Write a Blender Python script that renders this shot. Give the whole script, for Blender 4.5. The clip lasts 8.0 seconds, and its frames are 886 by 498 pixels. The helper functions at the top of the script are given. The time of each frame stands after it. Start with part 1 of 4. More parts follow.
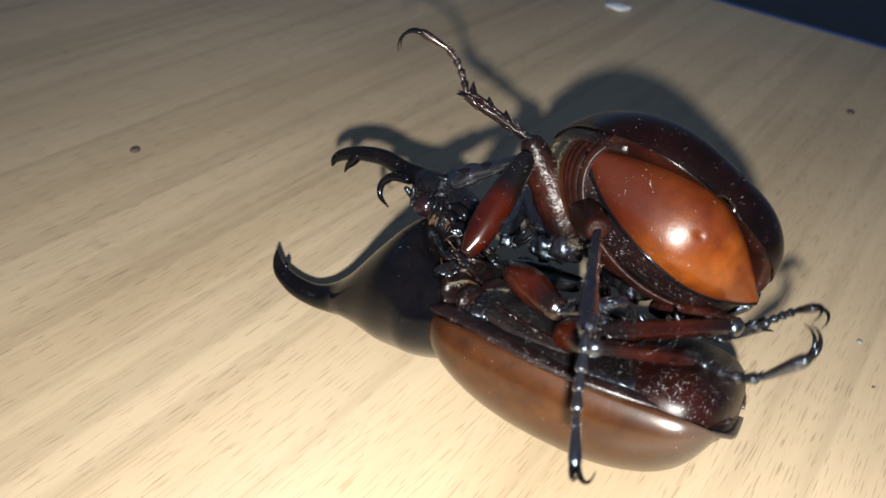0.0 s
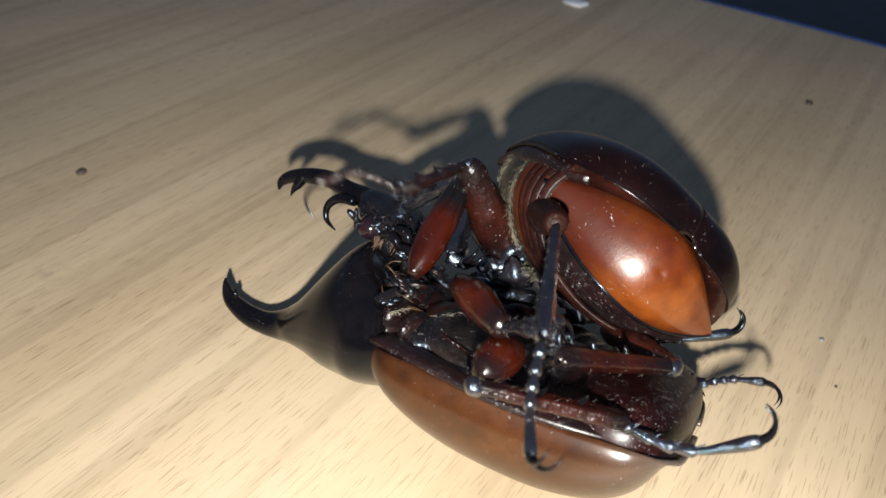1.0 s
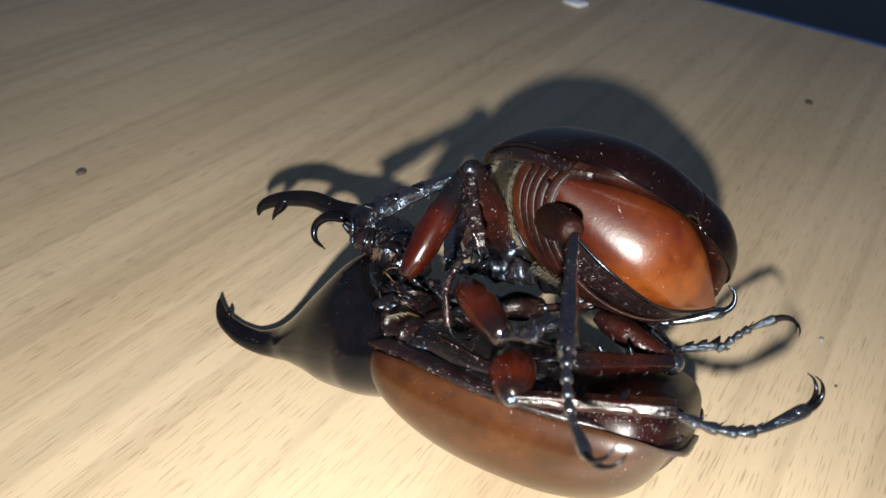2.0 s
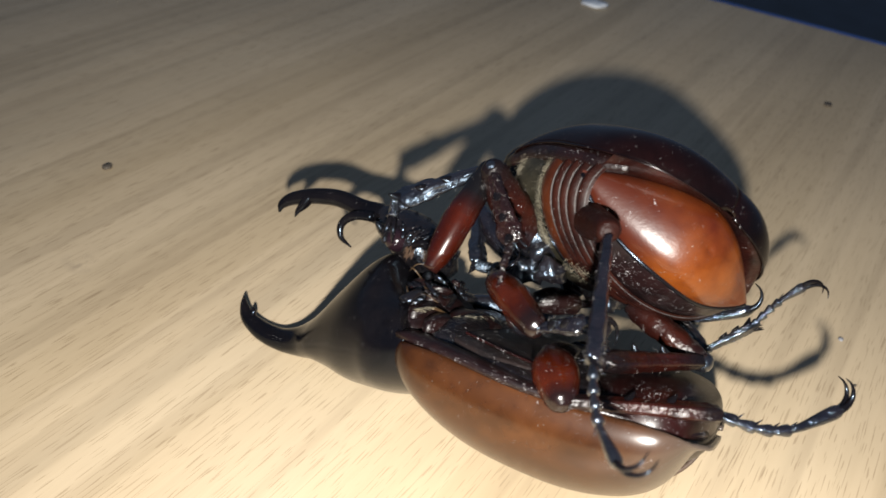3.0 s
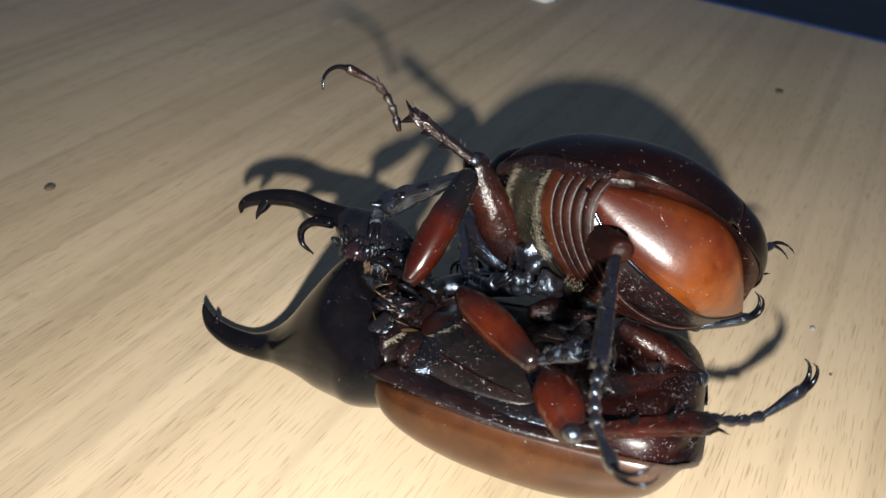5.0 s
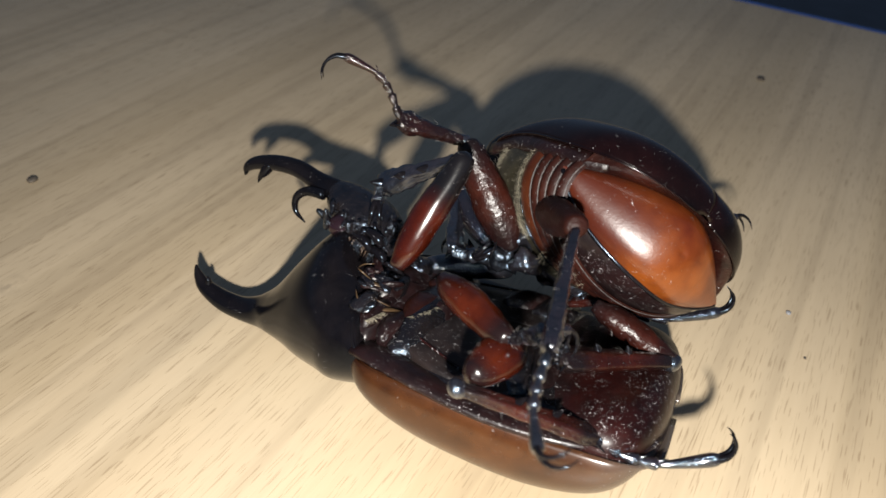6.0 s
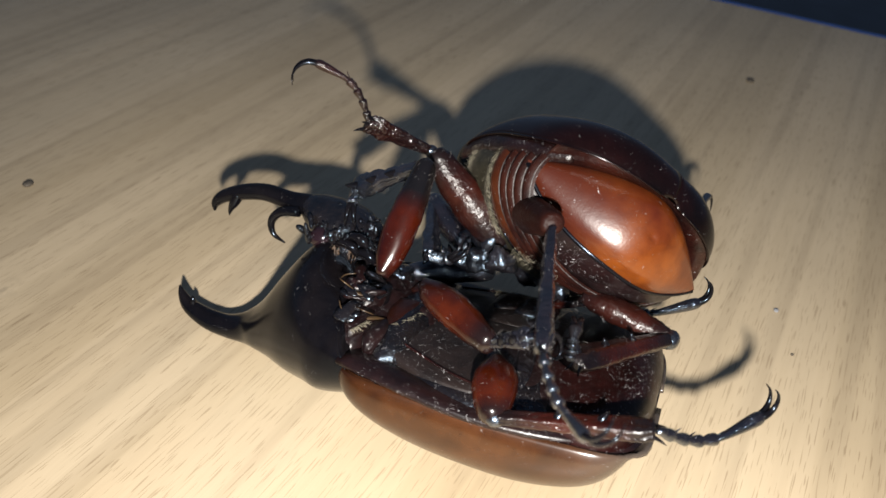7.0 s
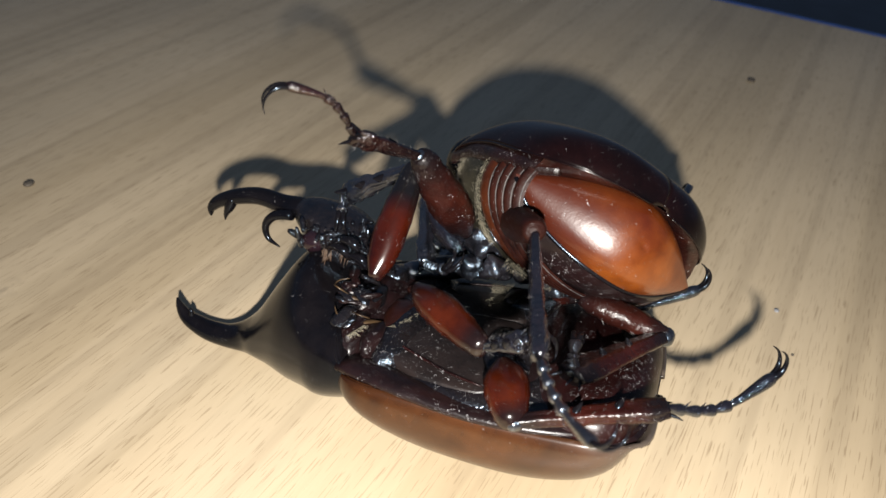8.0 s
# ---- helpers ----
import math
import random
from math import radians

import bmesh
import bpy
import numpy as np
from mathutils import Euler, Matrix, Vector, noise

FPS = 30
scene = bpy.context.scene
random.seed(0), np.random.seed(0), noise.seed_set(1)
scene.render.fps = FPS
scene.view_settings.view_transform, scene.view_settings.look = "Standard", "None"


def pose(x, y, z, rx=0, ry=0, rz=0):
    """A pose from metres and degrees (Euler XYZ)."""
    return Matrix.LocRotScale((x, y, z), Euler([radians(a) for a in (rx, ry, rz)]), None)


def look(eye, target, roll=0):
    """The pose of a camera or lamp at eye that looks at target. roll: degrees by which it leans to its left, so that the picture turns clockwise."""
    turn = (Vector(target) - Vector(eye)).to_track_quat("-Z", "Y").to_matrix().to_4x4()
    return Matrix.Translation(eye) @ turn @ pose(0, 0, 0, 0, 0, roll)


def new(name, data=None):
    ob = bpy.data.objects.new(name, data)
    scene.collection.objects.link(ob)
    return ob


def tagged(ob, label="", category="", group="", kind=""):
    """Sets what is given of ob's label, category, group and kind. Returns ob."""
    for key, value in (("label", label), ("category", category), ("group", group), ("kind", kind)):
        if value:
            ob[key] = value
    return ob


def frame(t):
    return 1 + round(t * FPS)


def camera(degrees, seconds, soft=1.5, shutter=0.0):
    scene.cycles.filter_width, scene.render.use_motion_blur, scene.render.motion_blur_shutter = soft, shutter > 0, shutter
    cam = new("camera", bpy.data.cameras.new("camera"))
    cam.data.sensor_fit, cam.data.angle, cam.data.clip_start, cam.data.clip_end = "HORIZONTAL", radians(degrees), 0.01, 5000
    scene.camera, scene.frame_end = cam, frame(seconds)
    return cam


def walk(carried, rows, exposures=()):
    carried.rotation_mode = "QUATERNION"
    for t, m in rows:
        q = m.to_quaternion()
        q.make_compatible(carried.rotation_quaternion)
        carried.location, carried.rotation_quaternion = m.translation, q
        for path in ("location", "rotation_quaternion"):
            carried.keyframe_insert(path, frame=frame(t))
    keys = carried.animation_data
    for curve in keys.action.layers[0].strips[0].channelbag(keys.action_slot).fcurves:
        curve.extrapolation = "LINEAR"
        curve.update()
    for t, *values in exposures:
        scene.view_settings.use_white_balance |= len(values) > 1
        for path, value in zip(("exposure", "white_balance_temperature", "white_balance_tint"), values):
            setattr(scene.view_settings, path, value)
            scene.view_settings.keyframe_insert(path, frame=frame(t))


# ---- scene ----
MM = 0.001  # lengths below are in millimetres


def view(x, y, z, yaw, pitch, roll):
    return pose(x * MM, y * MM, z * MM, 90 + pitch, 0, yaw) @ pose(0, 0, 0, 0, 0, roll)


def at(x, y, z, rx=0, ry=0, rz=0):
    return pose(x * MM, y * MM, z * MM, rx, ry, rz)


# ---- camera ----
cam = camera(56.50, 8.0, 1.5, 0.5)
cam.data.dof.use_dof = True
cam.data.dof.focus_distance = 0.072
cam.data.dof.aperture_fstop = 60.0
walk(cam, [
    (0, view(0.17, -2.92, 56.27, 31.44, -34.96, 7.08)),
    (0.5, view(0.94, -1.24, 57.39, 31.63, -35.44, 5.78)),
    (1, view(0.57, 0.67, 57.27, 29.51, -35.20, 5.84)),
    (1.2, view(0.57, 0.67, 57.27, 29.51, -35.20, 5.84)),
    (2.3, view(0.55, 0.65, 57.27, 29.48, -35.21, 5.83)),
    (2.5, view(0.55, 0.65, 57.27, 29.48, -35.21, 5.83)),
    (3, view(0.24, -0.91, 57.23, 30.47, -35.17, 5.85)),
    (3.5, view(-2.46, -2.43, 56.49, 29.60, -35.71, 5.36)),
    (4, view(-2.85, 0.86, 56.61, 27.01, -35.94, 5.43)),
    (4.5, view(-2.77, 0.81, 56.80, 26.39, -35.40, 5.49)),
    (4.7, view(-2.77, 0.81, 56.80, 26.39, -35.40, 5.49)),
    (5.8, view(-1.71, -0.12, 55.45, 25.96, -33.61, 5.01)),
    (6, view(-1.04, 0.70, 57.06, 25.72, -35.74, 5.27)),
    (6.5, view(-0.13, 0.04, 57.29, 25.37, -35.50, 5.13)),
    (7, view(-0.06, -0.07, 57.44, 25.45, -35.44, 5.06)),
    (7.5, view(0.00, 0.00, 57.48, 25.52, -35.47, 5.01)),
    (8, view(0.01, 0.02, 57.51, 25.55, -35.49, 5.02)),
])

# ---- light: the phone's lamp just under the lens, and the even dusk of the room ----
world = bpy.data.worlds.new("world")
scene.world = world
world.use_nodes = True
world.node_tree.nodes["Background"].inputs[0].default_value = (0.43, 0.63, 1.0, 1)
world.node_tree.nodes["Background"].inputs[1].default_value = 0.14

phone_light = new("phone_light", bpy.data.lights.new("phone_light", "SPOT"))
phone_light.data.energy = 1.23
phone_light.data.spot_size = radians(152)
phone_light.data.spot_blend = 1.0
phone_light.data.shadow_soft_size = 0.0015
phone_light.data.color = (1.0, 0.965, 0.90)
phone_light.matrix_world = look((0.0103, -0.0180, 0.0561), (-0.012, 0.075, 0.0))


# ---- materials ----
def material(name, rough=0.4, coat=0.0, spec=0.5):
    m = bpy.data.materials.new(name)
    m.use_nodes = True
    nt = m.node_tree
    b = nt.nodes["Principled BSDF"]
    b.inputs["Roughness"].default_value = rough
    b.inputs["Coat Weight"].default_value = coat
    b.inputs["Coat Roughness"].default_value = 0.12
    b.inputs["Specular IOR Level"].default_value = spec
    return m, nt, b


def node(nt, kind, **inputs):
    n = nt.nodes.new(kind)
    for k, v in inputs.items():
        n.inputs[k.replace("_", " ")].default_value = v
    return n


def coords(nt, sx, sy, sz):
    tc = nt.nodes.new("ShaderNodeTexCoord")
    mp = nt.nodes.new("ShaderNodeMapping")
    mp.inputs["Scale"].default_value = (sx, sy, sz)
    nt.links.new(tc.outputs["Object"], mp.inputs["Vector"])
    return mp.outputs["Vector"]


def noise_tex(nt, vec, scale=1.0, detail=3.0, rough=0.5, twist=0.0):
    n = node(nt, "ShaderNodeTexNoise", Scale=scale, Detail=detail, Roughness=rough, Distortion=twist)
    nt.links.new(vec, n.inputs["Vector"])
    return n.outputs["Fac"]


def ramp(nt, fac, stops):
    r = nt.nodes.new("ShaderNodeValToRGB")
    r.color_ramp.elements[0].position, r.color_ramp.elements[0].color = stops[0][0], (*stops[0][1], 1)
    r.color_ramp.elements[1].position, r.color_ramp.elements[1].color = stops[-1][0], (*stops[-1][1], 1)
    for p, c in stops[1:-1]:
        r.color_ramp.elements.new(p).color = (*c, 1)
    nt.links.new(fac, r.inputs["Fac"])
    return r.outputs["Color"]


def mix(nt, fac, a, b, blend="MIX"):
    m = nt.nodes.new("ShaderNodeMix")
    m.data_type, m.blend_type = "RGBA", blend
    for s, v in ((m.inputs[0], fac), (m.inputs[6], a), (m.inputs[7], b)):
        if isinstance(v, tuple):
            s.default_value = (*v, 1)
        elif isinstance(v, float):
            s.default_value = v
        else:
            nt.links.new(v, s)
    return m.outputs[2]


def bump(nt, b, height, strength, distance):
    n = node(nt, "ShaderNodeBump", Strength=strength, Distance=distance)
    nt.links.new(height, n.inputs["Height"])
    nt.links.new(n.outputs["Normal"], b.inputs["Normal"])


def wood():
    m, nt, b = material("beech_laminate", 0.42, 0.0, 0.35)
    bands = noise_tex(nt, coords(nt, 80, 3, 1), 1.0, 4.0, 0.6)
    c = ramp(nt, bands, [(0.3, (0.435, 0.341, 0.223)), (0.5, (0.475, 0.377, 0.253)), (0.72, (0.512, 0.412, 0.283))])
    fine = noise_tex(nt, coords(nt, 1400, 26, 1), 1.0, 3.0, 0.6)
    c = mix(nt, 0.06, c, ramp(nt, fine, [(0.35, (0.30, 0.21, 0.115)), (0.65, (0.58, 0.46, 0.31))]))
    soft = noise_tex(nt, coords(nt, 380, 9, 1), 1.0, 2.0, 0.5, 0.35)
    c = mix(nt, 1.0, c, ramp(nt, soft, [(0.36, (0.89, 0.885, 0.88)), (0.48, (1, 1, 1)), (0.64, (1.03, 1.03, 1.03))]), "MULTIPLY")
    patch = ramp(nt, noise_tex(nt, coords(nt, 60, 25, 1), 1.0, 2.0, 0.5), [(0.3, (0.5, 0.5, 0.5)), (0.6, (1, 1, 1))])
    flecks = None
    for across, along, low, deep in ((8200, 330, 0.685, 0.46), (6400, 230, 0.71, 0.36)):
        f = noise_tex(nt, coords(nt, across, along, 1), 1.0, 0.0, 0.5)
        flecks = flecks or f
        f = mix(nt, 1.0, ramp(nt, f, [(low, (0, 0, 0)), (low + 0.045, (1, 1, 1))]), patch, "MULTIPLY")
        c = mix(nt, mix(nt, 1.0, f, (deep, deep, deep), "MULTIPLY"), c, (0.19, 0.13, 0.072))
    strips = noise_tex(nt, coords(nt, 75, 0.9, 1), 1.0, 1.0, 0.5)
    c = mix(nt, 1.0, c, ramp(nt, strips, [(0.44, (0.94, 0.935, 0.92)), (0.452, (1, 1, 1)), (0.57, (1, 1, 1)), (0.58, (0.965, 0.97, 0.975))]), "MULTIPLY")
    # an old smear on the top
    tc = nt.nodes.new("ShaderNodeTexCoord")
    mp = nt.nodes.new("ShaderNodeMapping")
    mp.inputs["Location"].default_value = (0.0701 * 330, -0.0404 * 500, -0.75 * 60)
    mp.inputs["Scale"].default_value = (330, 500, 60)
    nt.links.new(tc.outputs["Object"], mp.inputs["Vector"])
    ball = nt.nodes.new("ShaderNodeTexGradient")
    ball.gradient_type = "SPHERICAL"
    nt.links.new(mp.outputs["Vector"], ball.inputs["Vector"])
    smear = mix(nt, 1.0, ramp(nt, ball.outputs["Fac"], [(0.05, (0, 0, 0)), (0.8, (0.5, 0.5, 0.5))]), ramp(nt, noise_tex(nt, coords(nt, 900, 400, 1), 1.0, 3.0, 0.6), [(0.4, (0, 0, 0)), (0.6, (1, 1, 1))]), "MULTIPLY")
    c = mix(nt, smear, c, (0.16, 0.13, 0.10))
    grime = noise_tex(nt, coords(nt, 28, 28, 28), 1.0, 3.0, 0.5)
    c = mix(nt, 0.5, c, ramp(nt, grime, [(0.35, (0.80, 0.79, 0.78)), (0.6, (1, 1, 1))]), "MULTIPLY")
    nt.links.new(c, b.inputs["Base Color"])
    bump(nt, b, flecks, 0.1, 0.0001)
    return m


def chitin(name, dark, light, rough, coat, dust=0.0, scale=260, relief=0.1, ridges=0.0, fade=None, spec=0.5):
    m, nt, b = material(name, rough, coat, spec)
    v = coords(nt, 1, 1, 1)
    c = ramp(nt, noise_tex(nt, v, scale, 3.0, 0.6), [(0.35, dark), (0.68, light)])
    mottle = noise_tex(nt, v, 950, 4.0, 0.62, 0.4)
    c = mix(nt, 1.0, c, ramp(nt, mottle, [(0.3, (0.78, 0.75, 0.74)), (0.52, (1, 1, 1)), (0.72, (1.08, 1.1, 1.1))]), "MULTIPLY")
    pores = noise_tex(nt, v, 5200, 2.0, 0.5)
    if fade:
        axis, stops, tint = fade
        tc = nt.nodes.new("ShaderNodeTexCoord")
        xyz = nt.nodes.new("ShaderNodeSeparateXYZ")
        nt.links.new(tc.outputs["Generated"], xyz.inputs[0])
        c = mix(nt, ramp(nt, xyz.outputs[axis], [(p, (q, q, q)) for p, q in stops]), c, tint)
    if dust:
        # pale specks: dust, and small glints put into the colour
        spots = ramp(nt, noise_tex(nt, v, 3400, 5.0, 0.68, 1.6), [(0.672 - 0.09 * dust, (0, 0, 0)), (0.705 - 0.09 * dust, (1, 1, 1))])
        where = ramp(nt, noise_tex(nt, v, 330, 2.0, 0.5), [(0.41, (0.04, 0.04, 0.04)), (0.55, (1, 1, 1))])
        f = mix(nt, 1.0, spots, where, "MULTIPLY")
        c = mix(nt, f, c, (0.38, 0.37, 0.38))
    nt.links.new(c, b.inputs["Base Color"])
    if ridges:
        lines = noise_tex(nt, coords(nt, 420, 1300, 1300), 1.0, 3.0, 0.55)
        dents = noise_tex(nt, v, 2300, 3.0, 0.6)
        bump(nt, b, mix(nt, 0.6, lines, dents), ridges, 0.0005)
    else:
        bump(nt, b, mix(nt, 0.8, pores, noise_tex(nt, v, 650, 2.0, 0.5)), relief, 0.00016)
    return m


def plain(name, dark, light, rough, scale):
    m, nt, b = material(name, rough)
    nt.links.new(ramp(nt, noise_tex(nt, coords(nt, 1, 1, 1), scale, 4.0, 0.6), [(0.3, dark), (0.7, light)]), b.inputs["Base Color"])
    return m


WOOD = wood()
BLACK = chitin("black_chitin", (0.0022, 0.0021, 0.003), (0.005, 0.004, 0.0045), 0.17, 0.0, 0.03, 260, 0.02, spec=0.25)
BLACK_DUSTY = chitin("dusty_black_chitin", (0.0025, 0.0023, 0.003), (0.007, 0.005, 0.005), 0.22, 0.0, 0.45, 400, 0.5, 0.5, spec=0.8)
BROWN = chitin("brown_elytra", (0.021, 0.0067, 0.0018), (0.048, 0.0158, 0.004), 0.25, 0.0, 0.08, 160, 0.03, spec=0.5, fade=("X", [(0.0, 0.95), (0.1, 0.55), (0.2, 0.12), (0.3, 0.0)], (0.062, 0.05, 0.041)))
DARK_BROWN = chitin("dark_brown_elytra", (0.0016, 0.0008, 0.0009), (0.0046, 0.0013, 0.0013), 0.2, 0.0, 0.05, 160, 0.05, spec=0.28)
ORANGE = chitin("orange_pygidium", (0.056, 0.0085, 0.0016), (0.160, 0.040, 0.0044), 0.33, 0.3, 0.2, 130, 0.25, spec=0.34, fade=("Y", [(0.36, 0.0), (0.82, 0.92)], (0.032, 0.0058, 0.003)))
KNEES = ("X", [(0.0, 0.6), (0.1, 0.0), (0.48, 0.0), (0.7, 1.0)], (0.0035, 0.003, 0.0035))
RED_PLAIN = chitin("red_brown_thigh", (0.015, 0.0020, 0.0007), (0.037, 0.0054, 0.0012), 0.22, 0.0, 0.04, 300, 0.05, fade=("X", [(0.0, 0.95), (0.18, 0.6), (0.38, 0.0), (0.7, 0.0), (0.9, 0.95)], (0.006, 0.003, 0.003)))
RED = chitin("red_brown_leg", (0.012, 0.0014, 0.0006), (0.028, 0.0034, 0.0010), 0.22, 0.0, 0.04, 300, 0.05, fade=KNEES)
BLACK_LEG = chitin("ridged_black_leg", (0.003, 0.003, 0.004), (0.009, 0.006, 0.007), 0.15, 0.8, 0.1, 300, 0.3, 0.85, spec=1.0)
GLINT_LEG = chitin("polished_black_leg", (0.004, 0.004, 0.005), (0.011, 0.008, 0.009), 0.29, 1.0, 0.12, 300, 0.3, 0.5, spec=1.0)
RED_LEG = chitin("ridged_red_brown_leg", (0.009, 0.0016, 0.0011), (0.026, 0.0042, 0.0022), 0.28, 0.08, 0.1, 300, 0.3, 0.45, spec=0.4, fade=("X", [(0.0, 1.0), (0.14, 0.85), (0.34, 0.1), (0.74, 0.0), (0.9, 0.95)], (0.004, 0.0028, 0.0032)))
DARK_LEG = chitin("ridged_dark_leg", (0.0035, 0.0018, 0.002), (0.012, 0.0032, 0.0026), 0.2, 0.3, 0.12, 300, 0.3, 0.9, spec=0.6)
TAIL = chitin("maroon_tail", (0.005, 0.0014, 0.0014), (0.014, 0.0028, 0.0024), 0.36, 0.0, 0.6, 300, 0.2, spec=0.25)
RED_THIGH = chitin("dark_red_thigh", (0.006, 0.0017, 0.0016), (0.021, 0.0042, 0.0024), 0.3, 0.0, 0.2, 300, 0.25, 0.3, fade=("X", [(0.0, 0.8), (0.3, 0.0), (0.7, 0.1), (0.95, 0.9)], (0.004, 0.003, 0.0035)), spec=0.28)
RED_DUSTY = chitin("dusty_red_brown", (0.0035, 0.0012, 0.0014), (0.010, 0.0026, 0.0023), 0.36, 0.0, 0.42, 300, 0.5, 0.35)
SEGMENT = chitin("brown_segment", (0.006, 0.0018, 0.0016), (0.020, 0.0046, 0.0026), 0.5, 0.0, 0.2, 300, 0.3, 0.2, spec=0.12)
HAIR = plain("golden_hair", (0.10, 0.088, 0.062), (0.32, 0.285, 0.21), 0.42, 900)
BREAST = chitin("matt_black_breast_plate", (0.006, 0.0042, 0.0042), (0.013, 0.0085, 0.0078), 0.42, 0.0, 0.42, 420, 0.55, spec=0.4)
SIDE = chitin("dusty_side_plate", (0.0045, 0.0022, 0.0026), (0.011, 0.0042, 0.0042), 0.33, 0.0, 0.6, 420, 0.5, spec=0.4)
MIDCOXA = chitin("red_brown_joint_plate", (0.008, 0.002, 0.0014), (0.02, 0.0048, 0.0026), 0.34, 0.0, 0.2, 420, 0.4, spec=0.35)
OLIVE = chitin("olive_grey_breast", (0.007, 0.0065, 0.0045), (0.022, 0.019, 0.012), 0.36, 0.0, 0.1, 500, 0.35, spec=0.45)
AMBER = chitin("amber_belly_ring", (0.015, 0.0036, 0.0016), (0.042, 0.0098, 0.003), 0.34, 0.0, 0.16, 300, 0.2, spec=0.3)
TUFT = plain("tan_bristle", (0.05, 0.027, 0.015), (0.14, 0.08, 0.045), 0.45, 900)
CLUTTER = chitin("rough_black_chitin", (0.003, 0.003, 0.004), (0.008, 0.006, 0.006), 0.22, 0.0, 0.14, 500, 0.5, 0.5, spec=0.75)
CHEEK = chitin("purplish_chitin", (0.005, 0.003, 0.005), (0.011, 0.005, 0.007), 0.16, 0.0, 0.05, 300, 0.02)
# pale colour standing in for the highlights on the belly ring edges
PALE_EDGE = plain("pale_edge_highlight", (0.010, 0.008, 0.009), (0.07, 0.062, 0.06), 0.6, 2500)
LINT = plain("pale_lint", (0.04, 0.038, 0.036), (0.22, 0.205, 0.2), 0.6, 900)
MEMBRANE = plain("tan_membrane", (0.018, 0.010, 0.005), (0.065, 0.038, 0.016), 0.4, 900)
CRUMB_DARK = plain("dark_crumb", (0.03, 0.025, 0.02), (0.10, 0.08, 0.06), 0.7, 3000)
CRUMB_BLUE = plain("grey_crumb", (0.14, 0.14, 0.15), (0.26, 0.26, 0.27), 0.7, 3000)
CHIP = plain("white_chip", (0.50, 0.55, 0.62), (0.75, 0.78, 0.82), 0.6, 800)
FLOOR = plain("dark_floor", (0.010, 0.012, 0.018), (0.03, 0.035, 0.05), 0.5, 9)
EDGING = plain("blue_edging", (0.02, 0.06, 0.22), (0.04, 0.10, 0.34), 0.4, 60)

# black cuticle glances slightly blue
for m in (BLACK, BLACK_DUSTY, BLACK_LEG, GLINT_LEG, CLUTTER):
    for n in m.node_tree.nodes:
        if n.type == "BSDF_PRINCIPLED":
            n.inputs["Specular Tint"].default_value = (0.62, 0.8, 1.0, 1)
            n.inputs["Coat Tint"].default_value = (0.9, 0.95, 1.0, 1)


# ---- mesh helpers ----
def mesh_of(bm, name, mat, smooth=True):
    bmesh.ops.recalc_face_normals(bm, faces=bm.faces)
    for f in bm.faces:
        f.smooth = smooth
    me = bpy.data.meshes.new(name)
    bm.to_mesh(me)
    bm.free()
    me.materials.append(mat)
    return me


def part(name, bm, mat, parent=None, label="", smooth=True):
    ob = new(name, mesh_of(bm, name, mat, smooth))
    ob.parent = parent
    if label:
        tagged(ob, label)
    return ob


def spline(points, n):
    """Catmull-Rom through the points, n steps a span."""
    p = [np.array(q, float) for q in points]
    p = [2 * p[0] - p[1]] + p + [2 * p[-1] - p[-2]]
    out = []
    for i in range(1, len(p) - 2):
        a, b, c, d = p[i - 1 : i + 3]
        for k in range(n):
            t = k / n
            out.append(0.5 * (2 * b + (c - a) * t + (2 * a - 5 * b + 4 * c - d) * t * t + (3 * b - a - 3 * c + d) * t ** 3))
    out.append(p[-2])
    return out


def rings_to_mesh(bm, rings):
    vs = [[bm.verts.new(Vector(v) * MM) for v in r] for r in rings]
    n = len(vs[0])
    for a, b in zip(vs, vs[1:]):
        for i in range(n):
            bm.faces.new((a[i], a[(i + 1) % n], b[(i + 1) % n], b[i]))
    bm.faces.new(vs[0][::-1])
    bm.faces.new(vs[-1])


def tube(stations, n=5, seg=14, side=(0, 1, 0), bm=None, ridge=0.0, pits=0.0):
    """Stations (x, y, z, half width along side, half width across). Swept along their smooth line."""
    bm = bm or bmesh.new()
    s = spline(stations, n)
    rings = []
    for i, q in enumerate(s):
        a, b = s[max(i - 1, 0)], s[min(i + 1, len(s) - 1)]
        t = Vector((b - a)[:3]).normalized()
        u = Vector(side) - t * t.dot(Vector(side))
        u = u.normalized() if u.length > 1e-4 else t.orthogonal().normalized()
        w = t.cross(u)
        c = Vector(q[:3])
        f = [1 + ridge * math.cos(5 * k * math.tau / seg) for k in range(seg)]
        if pits:
            f = [q + pits * (noise.noise((c * 1.1 + Vector((0, 2.1 * math.cos(k * math.tau / seg), 2.1 * math.sin(k * math.tau / seg))))) + 0.7 * noise.noise(c * 2.6 + Vector((7, 3.7 * math.cos(k * math.tau / seg), 3.7 * math.sin(k * math.tau / seg))))) for k, q in enumerate(f)]
        rings.append([c + u * (f[k] * math.cos(k * math.tau / seg) * max(q[3], 0.02)) + w * (f[k] * math.sin(k * math.tau / seg) * max(q[4], 0.02)) for k in range(seg)])
    rings_to_mesh(bm, rings)
    return bm


